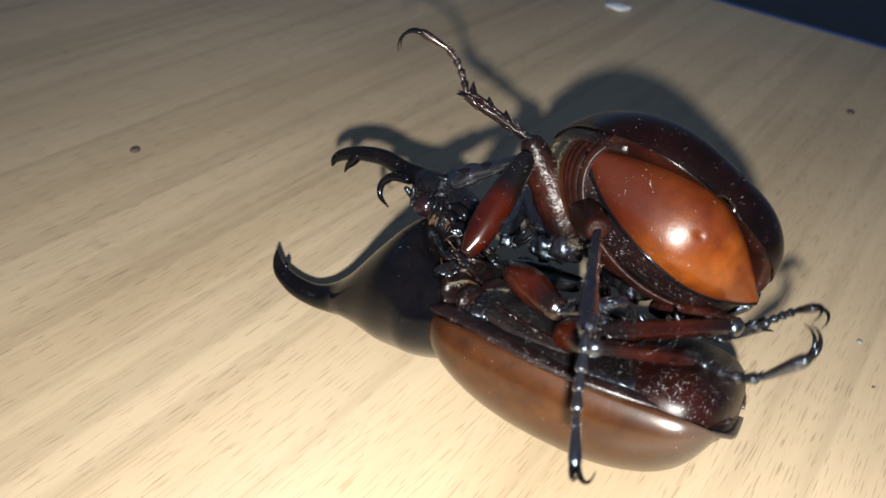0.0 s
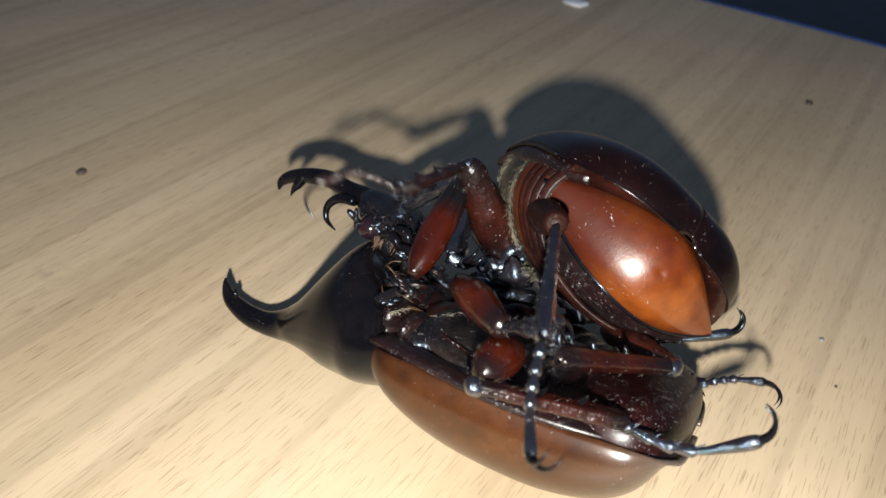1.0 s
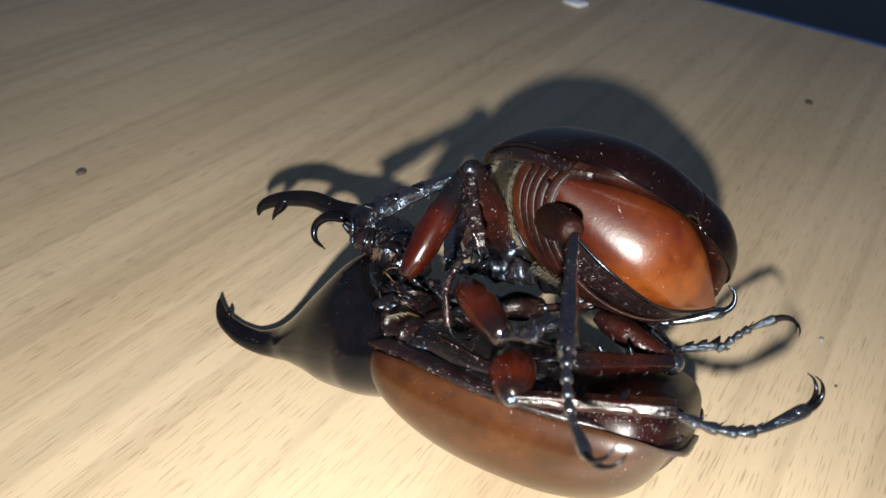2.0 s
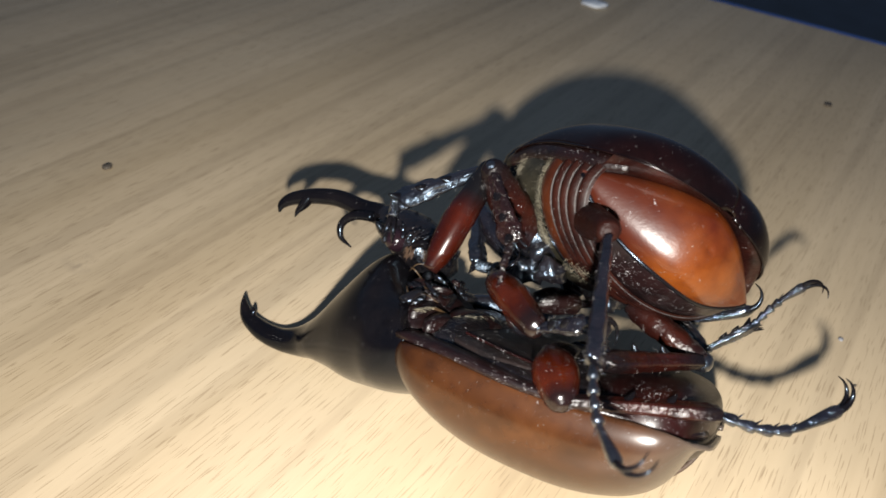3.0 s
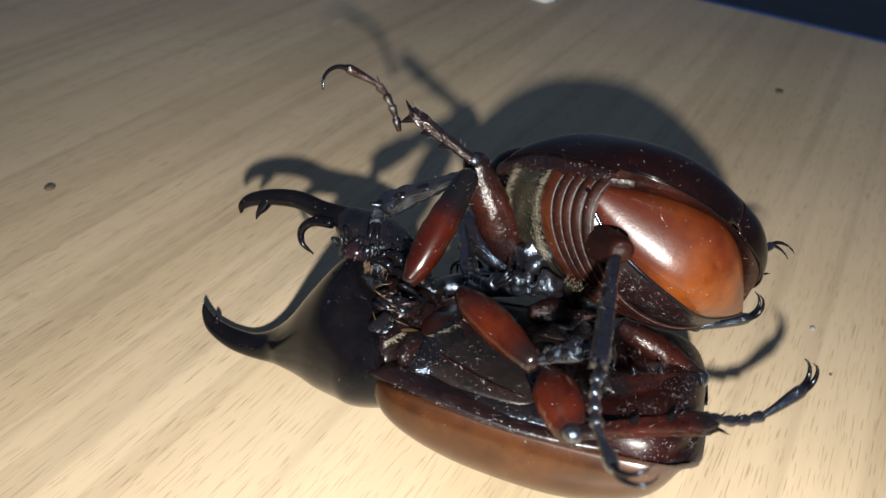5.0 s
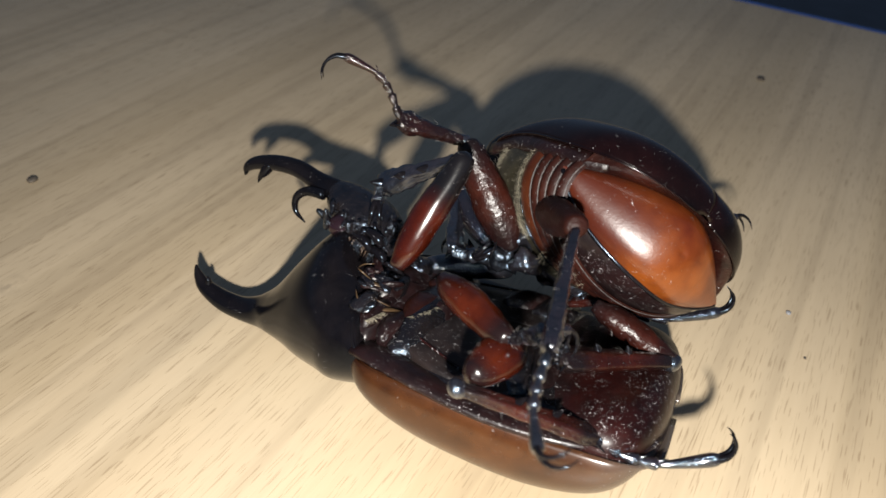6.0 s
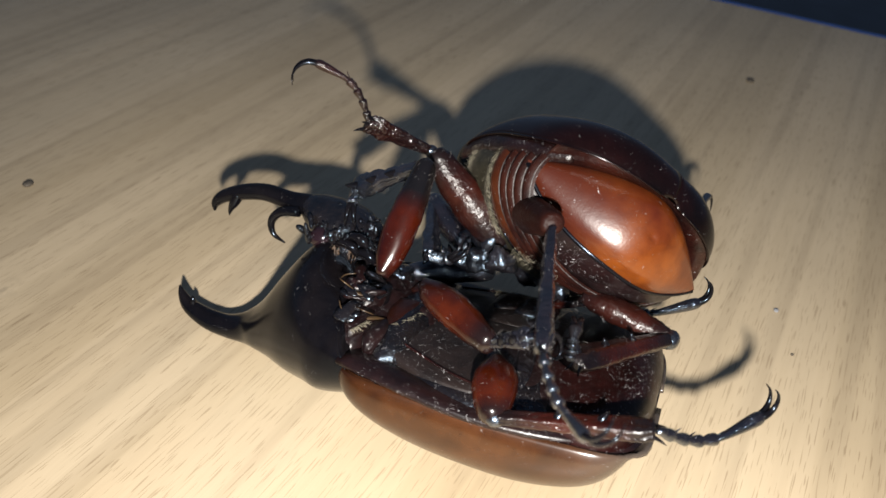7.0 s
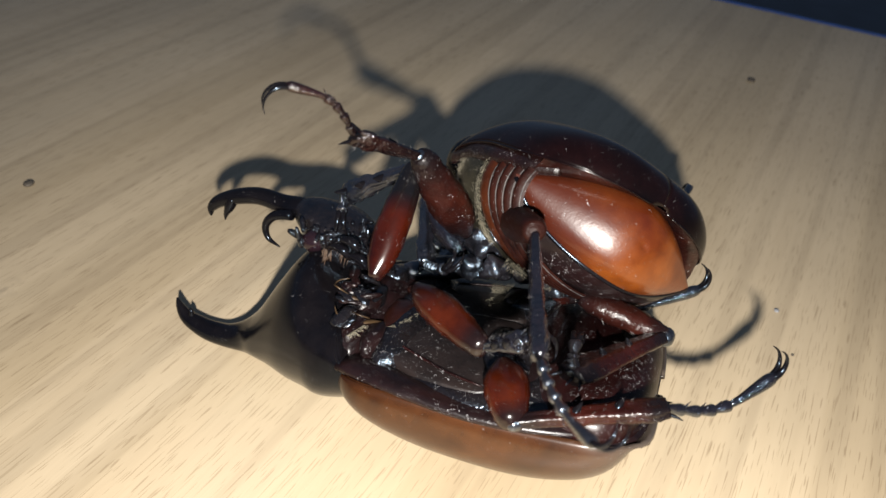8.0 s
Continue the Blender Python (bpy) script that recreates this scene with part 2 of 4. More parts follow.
def blob(c, r, bm=None, seg=20, rings=12, turn=None, rough=0.0, square=1.0):
    bm = bm or bmesh.new()
    turn = turn or Matrix.Identity(3)
    rr = []
    for i in range(1, rings):
        a = math.pi * i / rings
        row = []
        for k in range(seg):
            b = math.tau * k / seg
            v = Vector((math.cos(a), math.sin(a) * math.cos(b), math.sin(a) * math.sin(b)))
            v = Vector([math.copysign(abs(q) ** square, q) for q in v])
            v = Vector((v.x * r[0], v.y * r[1], v.z * r[2]))
            if rough:
                v *= 1 + rough * noise.noise(v * 0.9 + Vector(c))
            row.append(Vector(c) + turn @ v)
        rr.append(row)
    rings_to_mesh(bm, rr)
    return bm


def solid(ob, mm):
    mod = ob.modifiers.new("thickness", "SOLIDIFY")
    mod.thickness, mod.offset = mm * MM, -1
    return ob


def dome(x0, x1, half, depth, rim, sgn, down, front=(9.0, 3.0), rear=(4.0, 3.0), power=(0.6, 0.5), flare=0.0, groove=0.0, corner=0.0, tuck=0.0, nu=48, nv=24):
    """One wing case: from the rim to the suture; x0 front, x1 rear. front and rear: how square the plan and the profile end."""
    bm = bmesh.new()
    mid, hl = (x0 + x1) / 2, (x1 - x0) / 2
    rows = []
    for i in range(nu + 1):
        s = -math.cos(math.pi * i / nu) * 0.9995
        ew, ed = front if s < 0 else rear
        w = half * (1 - abs(s) ** ew) ** 0.43
        d = depth * (1 - abs(s) ** ed) ** power[0 if s < 0 else 1]
        row = []
        for j in range(nv + 1):
            a = math.radians(90) * j / nv
            up = math.sin(a) ** (0.96 + flare * max(0, s) ** 6) * (1 - groove * math.sin(a) ** 10)
            out = math.cos(a) ** 0.92
            if tuck:
                a = math.radians(90 + tuck) * j / nv - math.radians(tuck)
                low = math.sin(math.radians(tuck))
                up = ((math.sin(a) + low) / (1 + low)) ** (1 + 0.5 * flare * max(0, s) ** 6) * (1 - groove * max(0, math.sin(a)) ** 10)
                out = math.cos(a)
            tip = corner * math.exp(-((s - 0.955) / 0.045) ** 2) * max(0, 1 - j / 5) ** 1.5
            cut = corner * 2.2 * max(0, (s - 0.55) / 0.45) ** 1.5 * (j / nv) ** 0.7
            row.append(bm.verts.new(Vector((mid + hl * (s + 0.045 * tip) + cut, sgn * (w * out + 0.03 + 0.7 * tip), rim(s) + down * d * up)) * MM))
        rows.append(row)
    for a, b in zip(rows, rows[1:]):
        for j in range(nv):
            bm.faces.new((a[j], a[j + 1], b[j + 1], b[j]))
    return bm, [r[0].co / MM for r in rows]


def arc_plate(x0, x1, half, depth, z0, up, env, step=0.5, a0=-6, a1=186, na=40, nx=9):
    """One ring of a belly: an arc across the body, raised towards its rear edge."""
    bm = bmesh.new()
    rows = []
    for i in range(nx + 1):
        k = i / nx
        x = x0 + (x1 - x0) * k
        e = env(x)
        r = step * (1.25 * math.sin(math.pi * (0.04 + 0.86 * k)) ** 0.8 - 0.3 + 0.15 * k)
        row = []
        for j in range(na + 1):
            a = math.radians(a0 + (a1 - a0) * j / na)
            row.append(bm.verts.new(Vector((x, (half * e + r) * math.cos(a), z0 + up * (depth * e + r) * math.sin(a))) * MM))
        rows.append(row)
    for a, b in zip(rows, rows[1:]):
        for j in range(na):
            bm.faces.new((a[j], a[j + 1], b[j + 1], b[j]))
    return bm


def plate_of(outline, crown, deep):
    """A thick plate on an outline of points, its upper face a little domed with a rounded edge."""
    bm = bmesh.new()
    pts = [Vector(p[:3]) for p in spline([*outline, outline[0]], 3)[:-1]]
    c = sum(pts, Vector()) / len(pts)
    rings = [[p - Vector((0, 0, deep)) for p in pts]]
    for k, up in ((1.0, -0.12), (0.985, 0.0), (0.93, 0.25), (0.8, 0.5), (0.55, 0.8), (0.25, 0.97), (0.04, 1.0)):
        rings.append([c + (p - c) * k + Vector((0, 0, crown * up)) for p in pts])
    rings_to_mesh(bm, rings)
    return bm


def hair(spots, length, droop, seed, thick=0.05):
    """A fringe of stiff hairs: (root, direction) pairs."""
    rnd = random.Random(seed)
    bm = bmesh.new()
    for root, way in spots:
        root, way = Vector(root), Vector(way).normalized()
        way = (way + Vector((rnd.uniform(-0.35, 0.35), rnd.uniform(-0.35, 0.35), rnd.uniform(-0.35, 0.35)))).normalized()
        ln = length * rnd.uniform(0.6, 1.2)
        o = way.orthogonal().normalized()
        q = way.cross(o)
        base = [bm.verts.new((root + o * thick * math.cos(a) + q * thick * math.sin(a)) * MM) for a in (0, 2.1, 4.2)]
        mid = [bm.verts.new((root + way * ln * 0.55 + o * thick * 0.8 * math.cos(a) + q * thick * 0.8 * math.sin(a)) * MM) for a in (0, 2.1, 4.2)]
        tip = bm.verts.new((root + way * ln + Vector(droop) * ln) * MM)
        for i in range(3):
            bm.faces.new((base[i], base[(i + 1) % 3], mid[(i + 1) % 3], mid[i]))
            bm.faces.new((mid[i], mid[(i + 1) % 3], tip))
    return bm


# ---- legs: every segment lies along +x from its joint ----
def femur(length, width, thick, mat, owner, bristles=8, root=0.85):
    st = [(-0.4, 0, 0, width * 0.4 * root, thick * 0.5), (length * 0.15, 0, 0, width * root, thick * root), (length * 0.45, 0, 0.1, width, thick),
          (length * 0.8, 0, 0, width * 0.8, thick * 0.85), (length, 0, 0, width * 0.55, thick * 0.7), (length + 0.5, 0, 0, width * 0.2, thick * 0.3)]
    ob = part("femur", tube(st, 6, 20, pits=0.13 if mat is RED_THIGH else 0.05), mat, owner)
    rnd = random.Random(int(length * 100))
    spots = []
    for _ in range(bristles):
        u = rnd.uniform(0.2, 0.98)
        w = width * (0.97 if u < 0.5 else 0.97 - 0.75 * (u - 0.5))
        t = thick * (0.97 if u < 0.5 else 0.97 - 0.5 * (u - 0.5))
        a = rnd.choice((0.5, 2.64, 3.64, 5.78)) + rnd.gauss(0, 0.12)
        spots.append(((length * u, w * math.cos(a), t * math.sin(a)), (0.9, math.cos(a), math.sin(a))))
    tagged(part("hair_fringe", hair(spots, 0.55, (0.1, 0, 0), 11, 0.014), LINT, ob, "short pale bristles along the thigh"), kind="stuff")
    return ob


def tibia(length, width, mat, owner, teeth=3, flat=0.55):
    st = [(-0.3, 0, 0, width * 0.4, width * 0.35), (length * 0.1, 0, 0, width * 0.5, width * 0.75 * flat), (length * 0.5, 0, 0, width * 0.7, width * 0.88 * flat),
          (length * 0.85, 0, 0, width, width * flat), (length, 0, 0, width * 0.85, width * 0.82 * flat)]
    ob = part("tibia", tube(st, 9, 30, ridge=0.08, pits=0.22 if mat in (GLINT_LEG, DARK_LEG, BLACK_LEG) else 0.09), mat, owner)
    part("knee", blob((0.1, 0, 0), (width * 0.62, width * 0.6, width * 0.56), seg=14, rings=9, rough=0.3), GLINT_LEG, ob, "shiny black knee joint")
    for k in range(teeth):
        x = length * (0.42 + 0.27 * k)
        w = width * (0.35 + 0.35 * (0.42 + 0.27 * k))
        big = 1 if k % 2 == 0 else 0.6
        part("spine", tube([(x - 0.2, 0, 0.3 * w, 0.5, 0.4), (x + 0.1, 0, w * 0.9, 0.36, 0.3), (x + 0.45, 0, w * (1.25 + 0.5 * big), 0.05, 0.05)], 3, 8), BLACK, ob)
    for sy in (-1, 0.2, 1):
        part("spur", tube([(length - 0.4, 0.5 * sy * width, 0, 0.2, 0.2), (length + 0.3, 0.75 * sy * width, -0.2, 0.13, 0.13), (length + 0.8, 1.0 * sy * width, -0.4, 0.03, 0.03)], 3, 6), BLACK, ob)
    rnd = random.Random(int(length * 100) + 1)
    spots = []
    for _ in range(26):
        u, a = rnd.uniform(0.15, 1.0), rnd.uniform(0, 6.28)
        w = width * (0.55 + 0.4 * u)
        spots.append(((length * u, w * 0.95 * math.cos(a), w * 0.72 * math.sin(a)), (1.4, math.cos(a), math.sin(a))))
    tagged(part("hair_fringe", hair(spots, 0.5, (0.1, 0, 0), 12, 0.013), LINT, ob, "short pale bristles along the shin"), kind="stuff")
    return ob


def tarsus(length, r, mat, owner, curl=0.25, hook=1.0):
    """Four beads, a long last one, and two claws; curl bows the foot, hook turns the claws."""
    def line(k):
        return Vector((length * k, 0, length * curl * 0.35 * math.sin(math.pi * min(1, k * 0.98))))
    cuts = [0, 0.15, 0.29, 0.43, 0.57, 0.98]
    ob = None
    for i, (a, b) in enumerate(zip(cuts, cuts[1:])):
        p, q = line(a), line(b)
        m = line((a + b) / 2)
        big = 1.1 if i == 4 else 1.0
        bm = tube([(*p, r * 0.55, r * 0.55), (*(p * 0.5 + m * 0.5), r * 0.7, r * 0.7), (*(m * 0.35 + q * 0.65), r * big, r * big), (*q, r * 0.62, r * 0.62)], 4, 12)
        if ob is None:
            ob = part("tarsus", bm, mat, owner)
        else:
            part("tarsal_segment", bm, mat, ob)
        if i < 4:
            part("bristle", tube([(*(q - Vector((0.3, 0, 0))), r * 0.3, r * 0.3), (*(q + Vector((0.25, 0, r * 0.8))), r * 0.16, r * 0.16), (*(q + Vector((0.6, 0, r * 1.2))), 0.02, 0.02)], 2, 5), mat, ob)
    e = line(0.96)
    w = (line(0.97) - line(0.8)).normalized()
    d = Vector((-w.z, 0, w.x)) * -hook
    for sy in (-1, 1):
        pts = []
        for k in range(6):
            a = k / 5 * 2.2
            c = e + (w * math.sin(a) * 1.4 + d * (1 - math.cos(a)) * 1.2) + Vector((0, sy * (0.14 + 0.3 * math.sin(a * 0.7)), 0))
            pts.append((*c, r * (0.62 - 0.54 * k / 5), r * (0.62 - 0.54 * k / 5)))
        part("claw", tube(pts, 4, 8), BLACK, ob)
    return ob


def aim(a, b, hint):
    """A pose at a with x towards b and z towards hint."""
    x = (Vector(b) - Vector(a)).normalized()
    z = Vector(hint) - x * x.dot(Vector(hint))
    z = z.normalized()
    y = z.cross(x)
    m = Matrix((x, y, z)).transposed().to_4x4()
    m.translation = Vector(a) * MM
    return m


def leg_rows(rows, hints):
    """Rows (t, hip, knee, ankle, tip) to one list of (t, pose) for each of the three segments.
    A segment turns the shortest way, and rolls towards its hint by 40 degrees from row to row at most."""
    out = [[], [], []]
    rows = sorted(rows)
    if rows[0][0] > 0:
        rows = [(0, *rows[0][1:])] + rows
    if rows[-1][0] < 8:
        rows = rows + [(8, *rows[-1][1:])]
    for i in range(3):
        last = None
        for t, *j in rows:
            way = hints[i][1] if isinstance(hints[i][0], range) and int(t * 10) in hints[i][0] else hints[i][-1] if isinstance(hints[i][0], range) else hints[i]
            goal = aim(j[i], j[i + 1], way)
            if last is None:
                out[i].append((t, goal))
            else:
                t0, m0 = last
                swing = m0.col[0].xyz.rotation_difference(goal.col[0].xyz)
                steps = max(1, math.ceil(math.degrees(swing.angle) / 55))
                for k in range(1, steps + 1):
                    m = Matrix.Rotation(swing.angle * k / steps, 4, swing.axis) @ m0.to_3x3().to_4x4()
                    x, z, want = m.col[0].xyz, m.col[2].xyz, goal.col[2].xyz
                    want = want - x * want.dot(x)
                    roll = math.atan2(x.dot(z.cross(want)), z.dot(want)) if want.length > 0.2 else 0
                    m = Matrix.Rotation(max(-0.7, min(0.7, roll)) * k / steps, 4, x) @ m
                    m.translation = m0.translation.lerp(goal.translation, k / steps)
                    out[i].append((t0 + (t - t0) * k / steps, m))
            last = out[i][-1]
    return out


def still(leg, row, hints):
    for seg, rows in zip(leg, leg_rows([row], hints)):
        m = rows[0][1]
        seg.rotation_mode = "QUATERNION"
        seg.location, seg.rotation_quaternion = m.translation, m.to_quaternion()


def gap(row, i):
    return (Vector(row[i + 2]) - Vector(row[i + 1])).length


# joints of the legs, in the space of their beetle: seconds, hip, knee, ankle, tip of the foot
MALE_FORE = [
    (0, (8.3, 8.7, 14.8), (6.9, 4.5, 23.4), (14.7, 2.3, 19.5), (14.0, 4.1, 18.0)),
    (0.5, (7.9, 8.6, 15.7), (7.3, 3.2, 23.6), (15.0, 0.6, 19.8), (14.2, 2.4, 18.5)),
    (1, (7.8, 8.6, 15.5), (7.5, 3.0, 23.2), (14.6, -1.0, 19.5), (13.9, 0.8, 18.2)),
    (2.5, (8.5, 8.8, 15.6), (6.0, 6.9, 24.6), (13.6, 7.9, 19.9), (12.8, 9.6, 18.5)),
    (3, (8.6, 8.8, 15.6), (6.5, 6.2, 24.6), (14.4, 6.3, 20.3), (13.6, 7.9, 18.7)),
    (3.5, (8.5, 8.8, 15.1), (6.1, 6.9, 24.2), (14.0, 4.7, 20.4), (13.3, 6.4, 18.9)),
    (4.5, (8.1, 8.2, 17.0), (6.1, 2.3, 24.3), (14.1, 1.1, 20.4), (13.6, 3.1, 19.3)),
    (6, (7.4, 7.9, 17.0), (4.3, 4.7, 25.6), (12.0, 2.8, 21.3), (11.2, 4.9, 20.4)),
    (6.5, (7.6, 7.9, 17.1), (5.3, 3.0, 25.1), (13.0, 1.0, 20.9), (12.4, 3.1, 20.0)),
    (7, (7.1, 7.8, 17.0), (6.2, 2.2, 24.8), (13.8, -0.7, 20.9), (13.2, 1.4, 20.0)),
    (7.5, (7.4, 7.9, 17.0), (6.4, 2.0, 24.5), (14.2, -0.7, 20.9), (13.6, 1.4, 19.8)),
    (8, (7.2, 7.8, 17.1), (6.3, 1.7, 24.5), (13.9, -1.0, 20.6), (13.4, 1.1, 19.5)),
]
MALE_MID = [
    (0, (4.6, 7.8, 14.3), (-1.5, 13.7, 13.3), (-4.9, 15.1, 14.7), (-5.9, 12.8, 15.2)),
    (0.5, (3.5, 7.4, 15.4), (-2.7, 13.2, 15.1), (-6.2, 14.6, 16.1), (-7.0, 12.1, 16.3)),
    (1, (4.2, 7.6, 15.5), (-1.8, 13.5, 14.4), (-5.0, 15.4, 15.6), (-5.8, 12.9, 15.9)),
    (2.5, (3.6, 7.3, 15.5), (-2.0, 13.1, 13.0), (-5.4, 14.7, 14.3), (-6.3, 12.3, 14.8)),
    (3, (3.6, 7.3, 15.8), (-2.3, 12.8, 13.1), (-5.8, 14.0, 14.2), (-6.8, 11.7, 14.9)),
    (3.5, (3.6, 7.3, 15.5), (-2.5, 12.5, 12.7), (-5.9, 13.6, 14.2), (-6.9, 11.3, 14.8)),
    (4.5, (3.7, 7.3, 16.1), (-3.1, 11.3, 13.0), (-6.6, 11.4, 14.6), (-7.9, 9.1, 14.5)),
    (6, (3.7, 7.2, 16.3), (-3.2, 12.0, 15.2), (-6.2, 13.6, 17.1), (-7.2, 11.3, 16.9)),
    (6.5, (4.0, 7.4, 16.1), (-2.8, 12.2, 14.8), (-5.9, 13.8, 16.6), (-7.0, 11.5, 16.5)),
    (7, (3.6, 7.2, 16.2), (-3.2, 12.1, 15.0), (-6.4, 13.5, 16.7), (-7.5, 11.2, 16.4)),
    (7.5, (3.6, 7.2, 16.1), (-3.0, 12.3, 14.4), (-6.2, 13.6, 16.3), (-7.3, 11.3, 16.0)),
    (8, (3.7, 7.3, 16.0), (-3.0, 12.3, 14.7), (-6.4, 13.5, 16.3), (-7.5, 11.2, 15.9)),
]
MALE_HIND = [
    (0, (-1.6, 8.8, 11.2), (-4.9, 14.4, 11.7), (-10.8, 4.8, 11.4), (-18.8, 9.8, 15.3)),
    (0.5, (-1.3, 9.6, 12.5), (-1.6, 16.4, 11.3), (-8.6, 9.5, 8.8), (-19.6, 8.7, 11.1)),
    (1, (-2.1, 10.9, 12.7), (-2.0, 17.6, 11.0), (-10.4, 11.8, 10.1), (-20.6, 11.5, 12.1)),
    (2.5, (-2.2, 9.8, 11.1), (-4.6, 13.3, 8.7), (-15.4, 11.4, 10.7), (-22.4, 4.3, 13.1)),
    (3, (-3.1, 10.1, 11.3), (-5.4, 13.3, 8.6), (-15.4, 8.6, 10.1), (-23.6, 3.0, 12.5)),
    (3.5, (-3.2, 9.6, 11.4), (-5.9, 12.8, 8.6), (-15.8, 8.1, 10.8), (-23.6, 1.6, 11.6)),
    (4, (-2.7, 8.1, 11.3), (-5.0, 11.3, 8.1), (-15.6, 9.5, 12.0), (-22.4, 3.0, 15.9)),
    (4.5, (-4.4, 9.9, 11.7), (-8.7, 12.1, 8.6), (-17.2, 5.3, 11.1), (-23.0, -2.7, 13.9)),
    (6, (-3.7, 10.3, 14.2), (-1.4, 16.6, 12.9), (-9.7, 11.4, 9.6), (-19.5, 8.9, 9.8)),
    (6.5, (-3.0, 9.7, 12.7), (-3.3, 16.4, 11.4), (-12.3, 12.0, 9.6), (-21.9, 8.3, 9.8)),
    (7, (-3.4, 9.6, 12.3), (-4.6, 14.1, 10.3), (-15.9, 13.0, 11.9), (-23.1, 5.8, 11.6)),
    (7.5, (-3.7, 9.5, 12.2), (-5.2, 13.8, 10.1), (-15.7, 9.9, 10.8), (-23.4, 3.4, 12.2)),
    (8, (-4.1, 9.5, 12.0), (-5.9, 13.7, 9.9), (-16.3, 9.6, 11.1), (-23.8, 2.9, 12.1)),
]
MALE_FAR_HIND = [
    (0, (-6.4, 0.2, 13.9), (-13.0, 2.9, 14.7), (-4.3, 10.7, 12.2), (-3.9, 10.1, 14.8)),
    (0.5, (-7.3, 0.4, 13.2), (-13.8, 3.5, 13.2), (-6.0, 12.6, 12.9), (-5.4, 11.1, 15.0)),
    (1, (-6.7, 0.3, 13.5), (-12.8, 4.1, 13.0), (-5.8, 13.9, 13.6), (-5.3, 12.3, 15.7)),
    (2.5, (-6.1, 0.3, 15.4), (-12.7, 0.0, 12.5), (-6.2, 10.1, 11.5), (-5.8, 9.0, 14.0)),
    (3, (-6.5, 0.2, 15.8), (-13.1, 0.9, 12.9), (-6.9, 11.2, 11.8), (-6.6, 10.2, 14.3)),
    (3.5, (-7.6, -0.0, 14.8), (-13.6, 2.9, 12.1), (-8.1, 13.5, 11.6), (-7.7, 12.2, 13.9)),
    (4.5, (-8.3, 0.2, 13.2), (-14.6, -0.6, 9.7), (-8.5, 9.6, 11.5), (-8.5, 8.0, 13.6)),
    (6, (-7.5, -0.1, 14.6), (-14.2, -0.1, 11.7), (-6.5, 9.0, 13.4), (-6.1, 7.4, 15.6)),
    (6.5, (-7.5, 0.0, 14.2), (-14.1, -1.1, 11.7), (-6.5, 8.1, 12.9), (-6.3, 6.8, 15.3)),
    (7, (-8.1, -0.4, 15.2), (-15.3, 0.2, 13.3), (-9.0, 10.4, 14.2), (-8.8, 8.7, 16.2)),
    (7.5, (-8.3, -0.3, 14.9), (-15.1, -0.4, 12.6), (-8.9, 9.8, 13.0), (-8.8, 8.2, 15.1)),
    (8, (-8.4, -0.1, 14.3), (-15.2, -0.3, 12.1), (-9.3, 10.1, 12.5), (-9.2, 8.3, 14.5)),
]
MALE_FAR_MID = [
    (0, (4.1, -3.9, 9.3), (2.1, -7.8, 8.7), (-3.5, -8.9, 10.7), (-15.9, -9.4, 17.4)),
    (0.5, (5.3, -4.7, 9.6), (1.2, -6.0, 9.5), (-5.6, -7.8, 11.5), (-17.1, -9.1, 15.4)),
    (1, (4.2, -3.7, 11.1), (0.5, -6.0, 11.3), (-5.5, -7.5, 13.3), (-15.8, -12.3, 14.2)),
    (2.5, (3.6, -3.2, 14.0), (0.8, -6.5, 14.3), (-4.0, -5.9, 15.6), (-15.9, -6.6, 18.2)),
    (3, (2.7, -2.8, 14.4), (-0.2, -6.0, 14.7), (-4.4, -8.6, 16.0), (-16.1, -9.0, 18.3)),
    (3.5, (1.7, -3.6, 13.7), (-1.8, -6.1, 14.3), (-6.5, -6.9, 15.7), (-16.9, -11.5, 17.5)),
    (4.5, (0.0, -3.6, 12.6), (-3.8, -5.8, 12.2), (-8.5, -6.5, 13.4), (-18.7, -11.6, 13.1)),
    (6, (0.9, -3.5, 11.1), (-2.1, -6.8, 10.8), (-6.6, -6.4, 12.8), (-17.2, -10.4, 13.5)),
    (8, (-0.9, -4.1, 10.9), (-3.3, -7.7, 10.1), (-7.3, -5.3, 12.2), (-17.6, -10.2, 13.1)),
]
MALE_FAR_FORE = [
    (0, (9.6, -4.2, 12.6), (2.6, -8.2, 12.7), (7.6, -10.4, 12.6), (9.6, -11.6, 13.0)),
]
